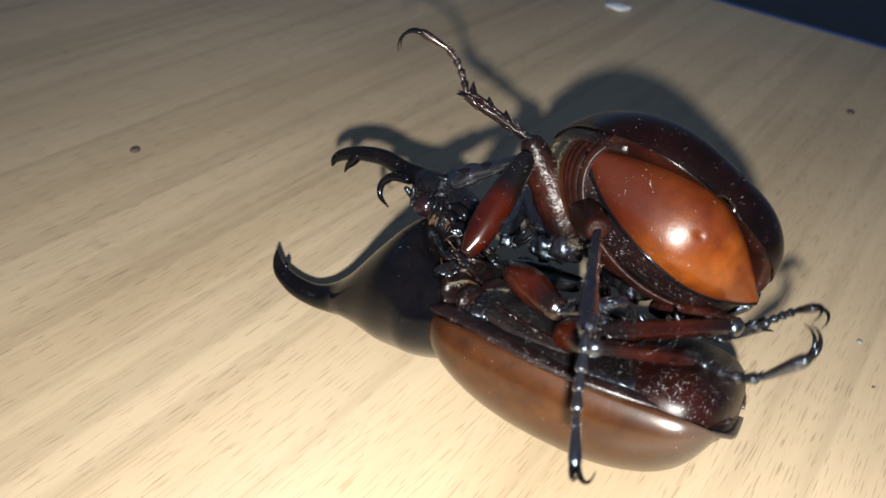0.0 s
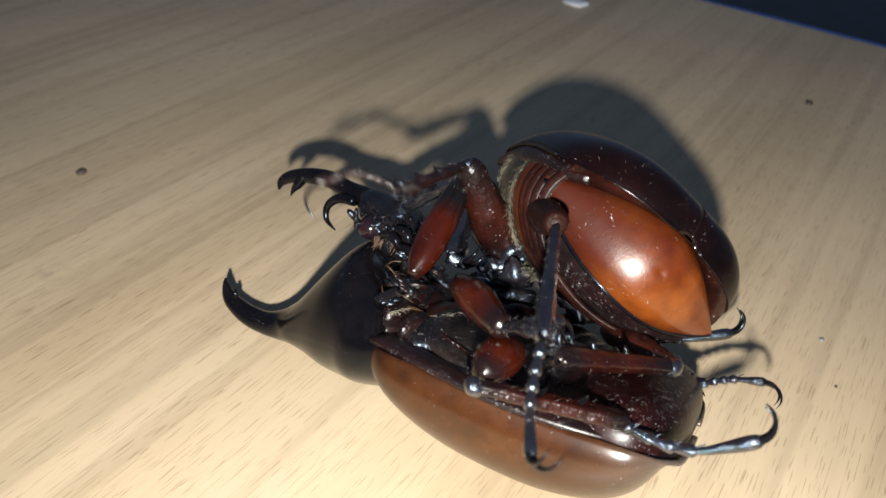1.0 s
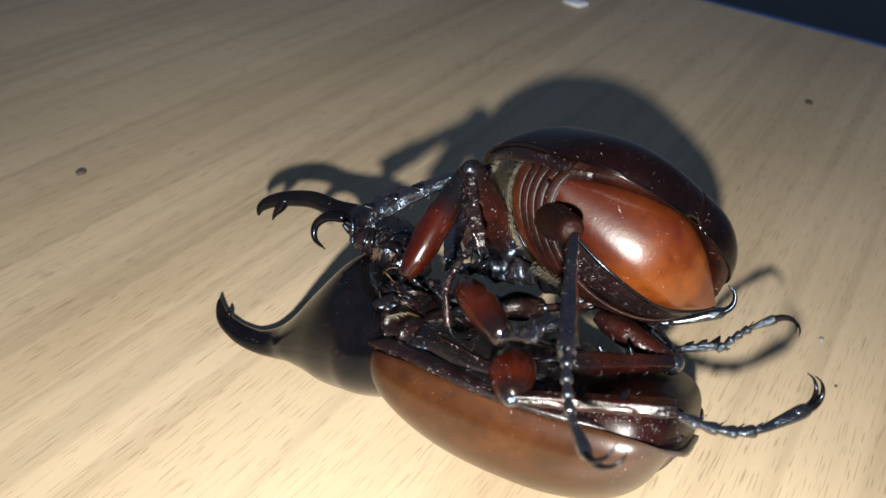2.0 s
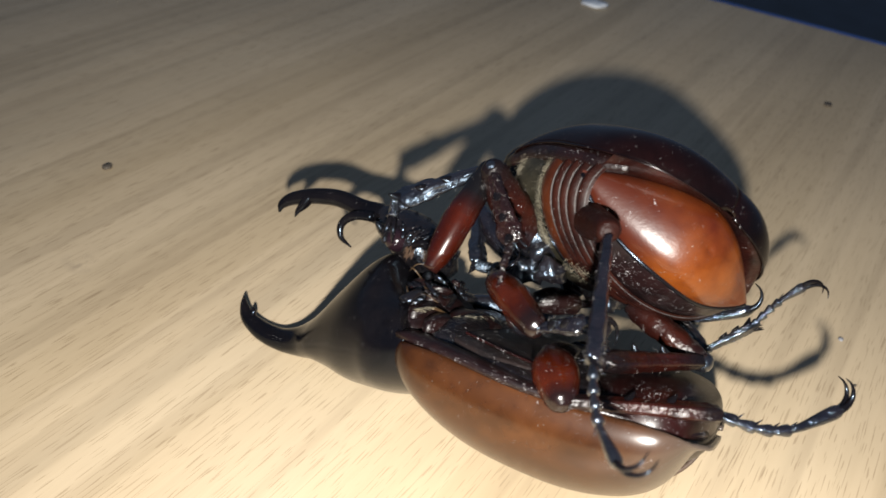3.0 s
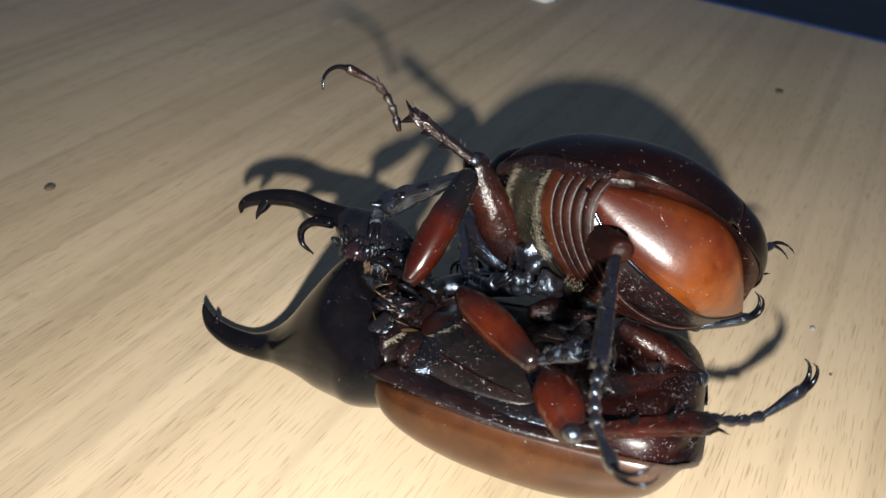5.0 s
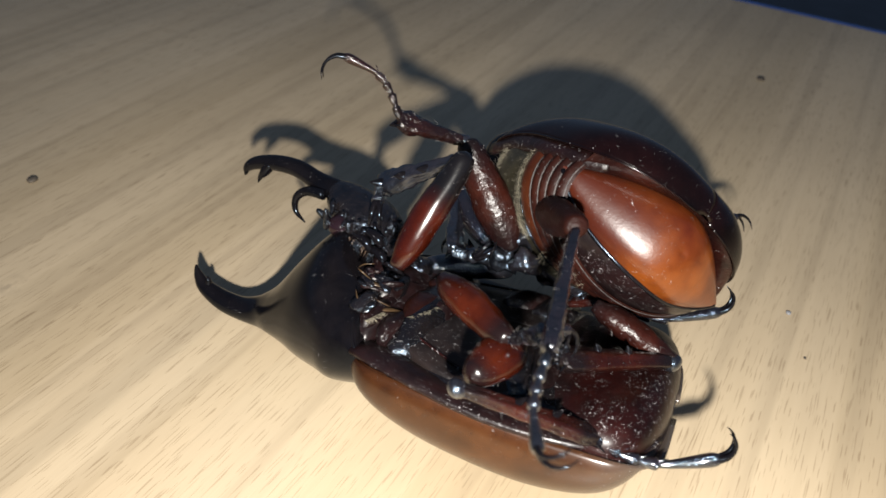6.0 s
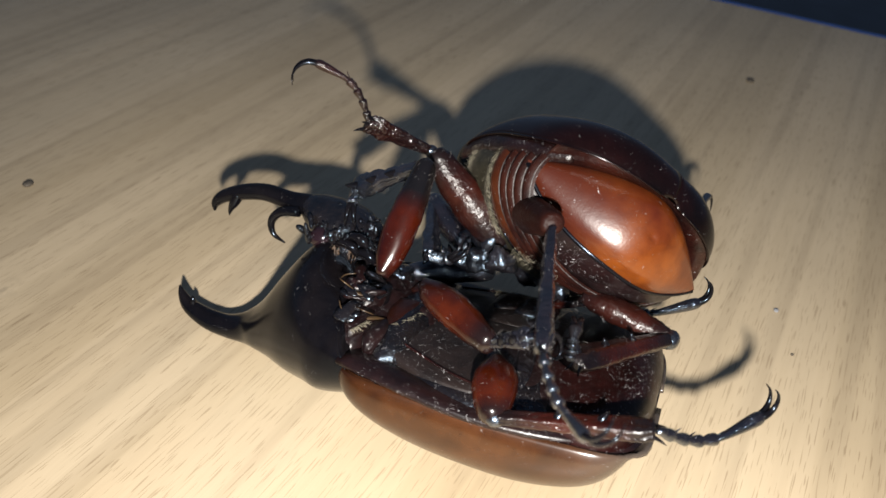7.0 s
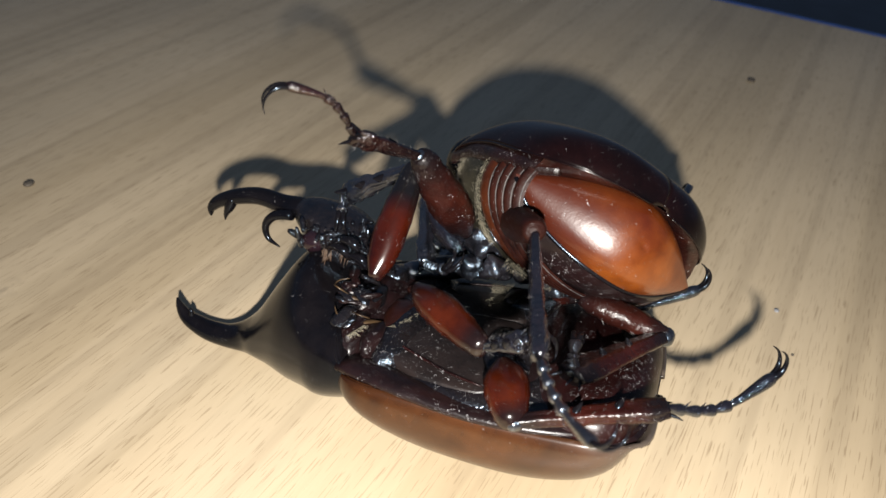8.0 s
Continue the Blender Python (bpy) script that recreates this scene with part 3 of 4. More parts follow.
FEM_RAISED = [
    (0, (8.5, 3.7, -6.4), (9.7, 12.2, -2.1), (10.2, 19.1, -2.8), (10.0, 26.5, -1.6)),
    (0.5, (11.7, 3.3, -6.8), (13.1, 12.1, -3.1), (13.6, 19.6, -4.4), (13.2, 27.1, -4.2)),
    (0.8, (11.2, 4.0, -6.8), (10.3, 12.9, -3.6), (10.4, 19.5, -5.6), (10.4, 27.2, -7.5)),
    (1, (10.9, 4.5, -7.0), (8.5, 13.1, -3.3), (5.6, 16.4, -8.6), (5.8, 21.8, -13.0)),
    (1.2, (10.8, 4.6, -6.8), (8.5, 13.1, -3.1), (7.0, 9.8, -9.3), (4.4, 9.6, -15.6)),
    (2.3, (10.5, 5.6, -6.4), (6.9, 13.8, -2.9), (3.1, 11.0, -7.8), (1.4, 8.9, -14.5)),
    (2.5, (10.4, 5.8, -6.4), (6.9, 13.9, -2.7), (3.8, 10.9, -7.9), (1.6, 8.9, -16.4)),
    (3, (11.3, 5.0, -6.1), (8.1, 13.7, -3.5), (4.1, 10.2, -7.7), (1.9, 6.4, -13.4)),
    (3.5, (12.1, 4.9, -6.0), (9.5, 13.6, -3.3), (5.2, 10.5, -7.8), (-1.2, 10.4, -10.3)),
    (4, (10.6, 4.7, -5.4), (7.7, 12.5, -1.0), (2.9, 10.3, -5.4), (-2.8, 9.7, -9.1)),
    (4.3, (12.0, 4.8, -6.3), (10.7, 13.1, -1.7), (10.1, 19.0, 1.5), (8.5, 24.3, 5.5)),
    (4.5, (13.2, 5.1, -6.9), (12.9, 13.1, -1.9), (15.6, 19.7, -1.2), (17.0, 27.3, 2.6)),
    (6, (9.3, 5.0, -6.9), (12.1, 13.2, -2.4), (11.0, 19.5, -4.9), (12.3, 26.3, -4.0)),
    (6.5, (8.6, 4.6, -6.7), (11.6, 13.2, -2.4), (10.6, 19.8, -4.0), (10.1, 26.6, -2.9)),
    (7, (9.4, 4.0, -5.9), (12.2, 13.0, -2.9), (10.8, 19.4, -4.5), (10.6, 26.2, -3.4)),
    (8, (10.5, 6.8, -5.8), (7.3, 15.2, -2.7), (5.0, 21.5, -4.3), (3.8, 28.2, -4.0)),
]
FEM_HIND = [
    (0, (7.9, 5.0, -3.6), (-4.5, 6.6, -4.6), (-15.0, 5.9, -10.2), (-20.6, 3.1, -16.1)),
    (0.5, (11.2, 4.4, -4.1), (-1.3, 6.2, -3.9), (-11.9, 4.8, -9.0), (-17.7, 1.2, -14.3)),
    (1, (9.1, 5.8, -2.1), (-3.1, 8.6, -2.4), (-13.4, 8.2, -8.4), (-20.8, 7.6, -12.9)),
    (2.5, (7.9, 5.0, -2.1), (-4.0, 8.8, -3.3), (-13.0, 9.7, -11.2), (-20.8, 10.1, -14.8)),
    (3, (8.6, 4.5, -1.7), (-3.2, 8.2, -3.6), (-11.5, 8.8, -12.2), (-19.2, 9.3, -16.0)),
    (3.5, (9.3, 3.5, -1.7), (-2.4, 7.7, -3.8), (-10.3, 8.6, -12.6), (-17.8, 9.3, -16.7)),
    (4, (9.5, 4.9, -2.2), (-2.7, 7.9, -2.7), (-12.5, 9.0, -9.3), (-20.4, 9.4, -12.6)),
    (4.5, (8.9, 2.4, -1.8), (-2.3, 7.9, -3.3), (-10.6, 11.5, -11.0), (-18.1, 13.5, -14.9)),
    (6, (7.5, 5.7, -2.8), (-4.4, 9.7, -4.0), (-13.1, 11.2, -12.0), (-20.3, 13.0, -16.3)),
    (6.5, (7.3, 6.1, -2.8), (-4.6, 9.9, -3.5), (-13.8, 10.7, -11.1), (-21.5, 11.6, -14.8)),
    (7, (8.1, 5.0, -2.7), (-4.0, 8.3, -3.9), (-12.8, 8.7, -11.9), (-21.1, 8.8, -14.3)),
    (8, (8.8, 4.7, -2.8), (-3.1, 8.9, -3.3), (-12.6, 9.5, -10.3), (-21.1, 9.4, -12.1)),
]
FEM_NEAR = [
    (8, (14.8, 3.8, -7.7), (21.1, 6.9, -5.4), (13.1, 7.0, -10.3), (9.3, 7.0, -9.6)),
]
FEM_FAR_HIND = [
    (0, (6.7, -7.2, -4.3), (3.9, -10.8, -4.3), (1.1, -11.2, -1.3), (-3.3, -11.2, 2.3)),
    (0.5, (10.5, -8.8, -5.1), (6.7, -11.2, -5.3), (6.7, -14.6, -3.1), (3.7, -17.3, 1.1)),
    (1, (7.5, -8.3, -3.5), (3.2, -9.5, -4.3), (3.1, -13.7, -3.7), (-0.5, -15.8, 0.3)),
    (2.5, (5.0, -6.8, -5.1), (1.3, -9.2, -5.7), (-0.8, -10.9, -2.2), (-3.4, -11.7, 4.3)),
    (3, (5.7, -7.5, -4.3), (2.1, -10.1, -5.0), (0.4, -11.2, -1.4), (-2.0, -11.4, 4.2)),
    (3.5, (6.8, -8.5, -4.2), (2.9, -10.6, -5.3), (-0.9, -10.0, -3.9), (-5.4, -8.5, -0.7)),
    (4.5, (7.8, -9.5, -0.8), (3.8, -11.6, -0.8), (1.4, -11.1, 2.5), (2.7, -14.0, 7.3)),
    (6, (10.2, -9.9, 1.1), (10.7, -12.7, 3.2), (7.6, -11.1, 5.3), (10.2, -13.4, 9.8)),
    (7, (9.9, -10.8, 2.3), (11.3, -13.4, 4.6), (8.5, -11.5, 7.0), (12.1, -13.8, 10.8)),
    (8, (10.1, -10.1, 1.5), (12.0, -12.9, 3.4), (9.1, -10.9, 5.7), (12.4, -13.2, 9.8)),
]


# ---- the horned beetle, on its back: x to the head, z up from its wing cases to its belly ----
def horned_beetle():
    e = tagged(new("rhinoceros_beetle"), "horned rhinoceros beetle lying on its back, brown wing cases", "beetle")
    rim = lambda s: 8.88 - 0.59 * math.exp(-((s - 0.3) / 0.5) ** 2) - 1.2 * max(0, s) ** 3 + 0.3 * math.exp(-((s + 0.72) / 0.34) ** 2)
    for sgn in (1, -1):
        bm, edge = dome(10.8, -15.5, 11.85, 8.1, rim, sgn, -1, (9.0, 2.9), (11.0, 2.35), (0.6, 0.5), 1.0, 0.02, 1.0 if sgn > 0 else 0.35, 12.0)
        ely = solid(part("elytron", bm, BROWN, e, "glossy chestnut-brown wing case"), 0.35)
        part("elytron_margin", tube([(*p, 0.07, 0.09) for p in edge[3:30:3]], 3, 8), BROWN, ely, "thin raised margin")
    # the body's edge, which fills the wing cases up to their rims
    bm = bmesh.new()
    rows = [[bm.verts.new(Vector((p.x * 0.985, p.y * k, p.z - 0.12 + 0.5 * (1 - k * k))) * MM) for k in np.linspace(0.985, -0.985, 15)] for p in edge[1:-1]]
    for a, b in zip(rows, rows[1:]):
        for i in range(14):
            bm.faces.new((a[i], a[i + 1], b[i + 1], b[i]))
    solid(part("abdomen_margin", bm, SIDE, e, "dusty dark edge of the belly along the wing cases"), 0.3)
    # belly
    env = lambda x: max(0.05, 1 - abs((x + 3.4) / 13.5) ** 3.6) ** 0.45
    part("abdomen", blob((-2.4, 0, 8.6), (12.2, 11.6, 2.4), seg=40, rings=24, square=0.88), BLACK_DUSTY, e, "dusty blackish body under the legs")
    for i in range(3):
        x = -4.4 - 1.9 * i
        part("sternite", arc_plate(x, x - 2.05, 10.6, 2.5, 8.6, 1, env, 0.22), RED_DUSTY, e, "dusty dark red-brown belly plate")
    part("pygidium", blob((-10.5, 0.2, 8.2), (4.75, 11.25, 3.4), seg=44, rings=24, square=0.74), TAIL, e, "smooth dark maroon tail plate with dust")
    for sy in (1, -1):
        flat = [(6.6, 0.1), (7.0, 3.0), (6.9, 5.6), (6.2, 7.8), (4.4, 9.2), (2.2, 10.0), (-0.6, 10.5), (-3.0, 10.3), (-3.6, 8.4), (-3.3, 5.2), (-2.9, 2.4), (-2.7, 0.1)]
        part("metasternum", plate_of([(x, y * sy, 11.35 - 0.013 * y * y) for x, y in flat], 0.34, 1.6), BREAST, e, "flat matt blackish breast plate")
        part("seam", tube([(6.6, 6.6 * sy, 11.05, 0.09, 0.1), (3.6, 8.0 * sy, 10.75, 0.1, 0.11), (0.6, 9.3 * sy, 10.45, 0.1, 0.11), (-2.6, 10.0 * sy, 10.15, 0.08, 0.08)], 4, 6), TAIL, e, "fine raised seam across the breast")
    for sy in (1, -1):
        part("episternum", tube([(9.2, 9.4 * sy, 9.7, 1.5, 0.6), (4.0, 10.6 * sy, 9.3, 1.5, 0.6), (-2.0, 11.2 * sy, 8.6, 1.35, 0.55), (-8.0, 10.8 * sy, 8.4, 1.25, 0.5), (-13.0, 9.0 * sy, 8.2, 0.9, 0.35), (-14.8, 6.5 * sy, 8.1, 0.4, 0.3)], 4, 12), SIDE, e, "dusty black side plate along the wing case")
        for k, (x0, x1, y0, y1) in enumerate(((-2.6, -4.2, 2.6, 9.8), (-3.9, -5.4, 1.2, 9.2))):
            part("coxal_plate", tube([(x0, y0 * sy, 11.3 - 0.3 * k, 1.2, 0.4), ((x0 + x1) / 2 + 0.5, (y0 + y1) / 2 * sy, 11.3 - 0.35 * k, 1.4, 0.55), (x1, y1 * sy, 9.9 - 0.2 * k, 0.7, 0.35)], 4, 10, (1, 0, 0)), BLACK_DUSTY, e)
    part("mesosternum", blob((6.2, 0, 9.8), (2.8, 9.4, 2.6), seg=28, rings=14, rough=0.08), BLACK_DUSTY, e)
    part("prosternum", blob((9.9, 0, 10.2), (2.6, 9.2, 2.9), seg=32, rings=16, rough=0.2), SIDE, e, "matt blackish plate behind the fore body")
    for x, y, z, r in ((10.0, 3.4, 13.2, 1.5), (10.0, -2.8, 13.0, 1.5), (5.4, 2.4, 11.8, 1.5), (5.2, -3.4, 11.6, 1.6), (-3.4, 4.0, 10.8, 1.7), (-3.4, -4.2, 10.8, 1.7)):
        part("coxa", blob((x, y, z - 0.8), (r, r * 1.2, r * 0.75), rough=0.5), RED_DUSTY, e)
    for x, y, z, a, w in ((8.6, 6.4, 11.8, 0.9, 1.3), (10.6, 5.2, 13.2, 0.3, 0.9), (9.3, 7.6, 10.6, 1.2, 0.6)):
        part("membrane", tube([(x - w * math.cos(a), y - w * math.sin(a), z, 0.06, 0.05), (x, y, z + 0.25, 0.3, 0.16), (x + w * math.cos(a), y + w * math.sin(a), z + 0.1, 0.08, 0.06)], 4, 8), MEMBRANE, e, "tan joint membrane")
    # small plates between the fore body and the breast
    for sy in (1, -1):
        for pts, z, mat, label in (([(10.4, 4.6), (10.6, 7.4), (9.4, 8.8), (8.6, 7.2), (8.8, 5.0)], 12.5, RED_DUSTY, "dark brown joint plate"),
                                   ([(8.7, 5.2), (8.5, 8.2), (7.6, 9.0), (6.9, 7.0), (7.4, 5.0)], 11.9, SIDE, "dusty black joint plate"),
                                   ([(8.2, 1.2), (8.0, 4.2), (6.9, 6.0), (5.9, 4.4), (5.3, 1.6), (6.4, 0.6)], 12.1, MIDCOXA, "dark red-brown joint plate with a hairy edge"),
                                   ([(10.8, 1.6), (10.6, 4.2), (9.2, 4.8), (8.5, 3.0), (9.0, 1.2)], 13.2, CLUTTER, "glossy black joint plate")):
            part("trochantin", plate_of([(x, y * sy, z - 0.012 * y * y) for x, y in pts], 0.45, 1.4), mat, e, label)
    edge_hair = random.Random(77)
    spots = []
    for a, b in (((6.9, 6.0, 11.7), (5.9, 4.4, 11.95)), ((5.9, 4.4, 11.95), (5.3, 1.6, 12.1)), ((9.4, 8.8, 11.7), (8.6, 7.2, 12.1))):
        for _ in range(46):
            k = edge_hair.random()
            spots.append(((a[0] + (b[0] - a[0]) * k, a[1] + (b[1] - a[1]) * k, a[2] + (b[2] - a[2]) * k), (-1, 0.6, 0.15)))
    tagged(part("hair_fringe", hair(spots, 0.8, (0, 0, -0.1), 78, 0.02), HAIR, e, "golden hairs on the edges of the joint plates"), kind="stuff")
    # fore body with its horn, one smooth shell
    st = [(8.5, 0, 9.3, 9.7, 4.7), (8.95, 0, 9.3, 10.7, 5.3), (11.8, 0, 9.35, 10.0, 6.1), (14.5, 0, 9.65, 8.5, 6.65), (17.2, 0, 9.05, 6.9, 6.1), (19.8, 0, 7.8, 5.1, 4.4), (22.2, 0, 6.3, 3.5, 2.65),
          (24.3, 0, 5.1, 2.05, 1.65), (26.6, 0, 4.55, 1.35, 1.2), (28.8, 0, 4.7, 1.12, 1.05), (30.5, 0, 5.25, 0.92, 0.88), (31.6, 0, 5.9, 0.7, 0.7), (32.25, 0, 6.9, 0.4, 0.4), (32.5, 0, 7.7, 0.1, 0.1)]
    def sweep(v):
        """The rim of the fore body leans forwards towards the belly and is lower there."""
        k = max(0, min(1, (18.0 - v.x) / 9.0))
        k = k * k * (3 - 2 * k)
        up = max(0, v.z - 9.4)
        return Vector((v.x + 0.46 * up * k, v.y * (1 + 0.012 * up * k), v.z - 0.27 * up * k))
    bm = bmesh.new()
    line = spline(st, 6)
    rings = []
    for i, q in enumerate(line):
        before, after = line[max(i - 1, 0)], line[min(i + 1, len(line) - 1)]
        k = max(0, min(1, (q[0] - 23.0) / 4.0))
        lean = k * math.atan2(after[2] - before[2], after[0] - before[0])
        up = Vector((-math.sin(lean), 0, math.cos(lean)))
        broad = 0.24 * max(0, min(1, (q[0] - 9.0) / 4.0)) * max(0, min(1, (27.0 - q[0]) / 5.0))
        rings.append([sweep(Vector(q[:3]) + Vector((0, 1, 0)) * (q[3] * math.cos(a) * (1 - broad * math.sin(a))) + up * (q[4] * math.sin(a))) for a in np.linspace(0, math.tau, 57)[:-1]])
    rings_to_mesh(bm, rings)
    pron = part("pronotum", bm, BLACK, e, "polished black fore body with a long curved horn")
    part("horn_tooth", tube([(31.0, 0, 5.5, 0.45, 0.45), (30.8, 0.2, 6.5, 0.3, 0.3), (30.85, 0.3, 7.0, 0.05, 0.05)], 4, 8), BLACK, pron)
    part("collar", tube([(*sweep(Vector((8.85 + 0.2 * math.sin(a), 10.6 * math.cos(a), 9.3 + 5.25 * math.sin(a)))), 0.15, 0.15) for a in [math.radians(q) for q in range(-20, 201, 20)]], 3, 8, (1, 0, 0)), BLACK, pron)
    # head, which turns on its neck
    o = Vector((14.5, 0, 14.8))
    def rel(st):
        return [(x - 14.5, y, z - 14.8, *r) for x, y, z, *r in st]
    head = part("head", tube(rel([(10.8, 0, 14.0, 1.6, 1.2), (12.0, 0, 15.0, 2.9, 2.0), (14.2, 0, 16.4, 3.3, 2.5), (16.3, 0, 17.4, 2.5, 2.0), (18.0, 0, 18.0, 1.5, 1.3), (18.8, 0, 18.1, 0.6, 0.5)]), 5, 20), CLUTTER, e, "small rough black head")
    head.location = o * MM
    horn = rel([(15.6, 0, 17.4, 1.6, 1.5), (17.9, 0, 18.1, 1.2, 1.1), (20.2, 0, 18.3, 0.95, 0.9), (22.6, 0, 18.7, 0.85, 0.82), (25.0, 0, 18.4, 0.8, 0.76), (27.1, 0, 17.7, 0.66, 0.64),
                (28.1, 0, 16.9, 0.44, 0.44), (28.25, 0, 16.1, 0.1, 0.1)])
    part("head_horn", tube(horn, 5, 18), BLACK, head, "slim forked black horn")
    part("horn_prong", tube(rel([(25.5, 0.2, 18.2, 0.62, 0.58), (25.9, 0.3, 17.3, 0.5, 0.46), (26.3, 0.3, 16.6, 0.25, 0.25), (26.45, 0.3, 16.0, 0.05, 0.05)]), 5, 12), BLACK, head)
    part("antenna", tube(rel([(18.6, 1.2, 17.8, 0.5, 0.5), (20.4, 1.2, 17.5, 0.45, 0.45), (21.4, 1.2, 16.5, 0.36, 0.36), (21.2, 1.2, 15.3, 0.26, 0.26), (20.0, 1.2, 14.6, 0.07, 0.07)]), 5, 10), BLACK, head, "thin hooked black feeler")
    part("cheek", blob((1.0, 2.6, 1.5), (1.15, 1.1, 1.05), rough=0.1), CHEEK, head, "smooth dark purplish cheek")
    rnd = random.Random(14)
    for i in range(110):
        a = i / 109
        x = 17.0 - 6.6 * a + rnd.uniform(-0.6, 0.6)
        y = rnd.uniform(0.2, 4.0)
        z = 18.3 - 1.6 * max(0, a - 0.4) - 0.3 * y + rnd.uniform(-0.9, 0.6)
        r = rnd.uniform(0.10, 0.36)
        turn = Euler((rnd.uniform(0, 3), rnd.uniform(0, 3), rnd.uniform(0, 3))).to_matrix()
        part("mouthpart", blob((x - 14.5, y, z - 14.8), (r * rnd.uniform(1, 2.4), r * 0.8, r * 0.7), rough=1.0, seg=9, rings=6, turn=turn), rnd.choice((BLACK, CLUTTER, CLUTTER)), head)
    for x, z in ((11.6, 16.9), (10.9, 15.6), (12.6, 16.2)):
        part("palp", tube(rel([(x + 1.6, 2.9, z - 0.4, 0.3, 0.3), (x + 0.5, 3.7, z + 0.3, 0.36, 0.36), (x - 0.5, 3.9, z + 0.2, 0.44, 0.44), (x - 1.0, 3.9, z - 0.4, 0.22, 0.22)]), 4, 9), BLACK, head)
    for cx, cz, n in ((13.8, 15.6, 34), (12.3, 15.9, 22)):
        tuft = [((cx - 14.5 + rnd.uniform(-0.45, 0.45), 3.4 + rnd.uniform(-0.3, 0.3), cz - 14.8 + rnd.uniform(-0.3, 0.5)), (rnd.uniform(-0.3, 0.3), 0.35, -1)) for _ in range(n)]
        tagged(part("mouth_tuft", hair(tuft, 0.75, (0, 0.1, 0), n, 0.035), TUFT, head, "short tan mouth bristles"), kind="stuff")
    for ob in (head, *head.children):
        ob.data.transform(Matrix.Scale(1.055, 4))
    # rough underside of the fore body
    rnd = random.Random(21)
    for i in range(46):
        y = rnd.uniform(-3.0, 8.2)
        x = rnd.uniform(9.2, 12.9 - 0.16 * abs(y))
        z = 9.4 + 4.7 * max(0.05, 1 - (y / 10.5) ** 2) ** 0.5 + rnd.uniform(-0.5, 0.1)
        r = rnd.uniform(0.2, 0.75)
        turn = Euler((rnd.uniform(-0.6, 0.6), rnd.uniform(-0.6, 0.6), rnd.uniform(0, 3))).to_matrix()
        part("pleurite", blob((x, y, z), (r * rnd.uniform(1, 2.2), r, r * 0.4), rough=0.9, seg=10, rings=6, turn=turn), rnd.choice((CLUTTER, BLACK_DUSTY, RED_DUSTY)), e)
    for x, y, z, dx, dz in ((12.0, 5.6, 14.6, -1.6, 0.9), (10.4, 6.2, 14.2, 1.2, 0.8), (11.2, 7.2, 13.4, -1.0, -0.6), (8.2, 6.8, 12.6, 1.4, 0.5)):
        part("strand", tube([(x, y, z, 0.05, 0.04), (x + dx * 0.5, y + 0.5, z + dz * 0.8, 0.08, 0.06), (x + dx, y + 0.3, z + dz, 0.03, 0.03)], 4, 6), MEMBRANE, e, "thin tan strand")
    # hairs and fibres between the legs
    rnd = random.Random(5)
    spots = []
    for x, y, z, w, n in ((6.4, 2.2, 11.5, 0.9, 60), (5.4, 0.6, 11.7, 0.9, 40), (1.0, -2.4, 11.4, 1.4, 50), (-3.6, 7.6, 10.4, 0.6, 60), (0.4, -6.4, 11.4, 0.9, 130), (-2.4, -5.0, 11.4, 1.0, 70)):
        spots += [((x + rnd.uniform(-w, w), y + rnd.uniform(-w, w), z + rnd.uniform(-0.6, 0.1)), (rnd.uniform(-1, 0.6), rnd.uniform(-0.4, 1.0), 0.45)) for _ in range(n)]
    tagged(part("hair_fringe", hair(spots, 0.7, (0, 0, 0), 3, 0.018), HAIR, e, "short golden hairs between the legs"), kind="stuff")
    fluff = []
    for _ in range(110):
        x, y = rnd.uniform(-13, 9.5), rnd.uniform(-8, 10.5)
        top = 9.6 + 2.0 * max(0, 1 - (y / 9.6) ** 2) ** 0.5 if x > -5 else 8.7 + 2.7 * max(0, 1 - (y / 10.6) ** 2) ** 0.5 * max(0.1, 1 - abs((x + 3.4) / 13.5) ** 3.6) ** 0.45
        fluff.append(((x, y, top), (rnd.uniform(-1, 1), rnd.uniform(-1, 1), 0.18)))
    tagged(part("lint", hair(fluff, 0.5, (0, 0, -0.1), 9, 0.011), LINT, e, "pale specks of lint on the belly"), kind="stuff")
    return e, head


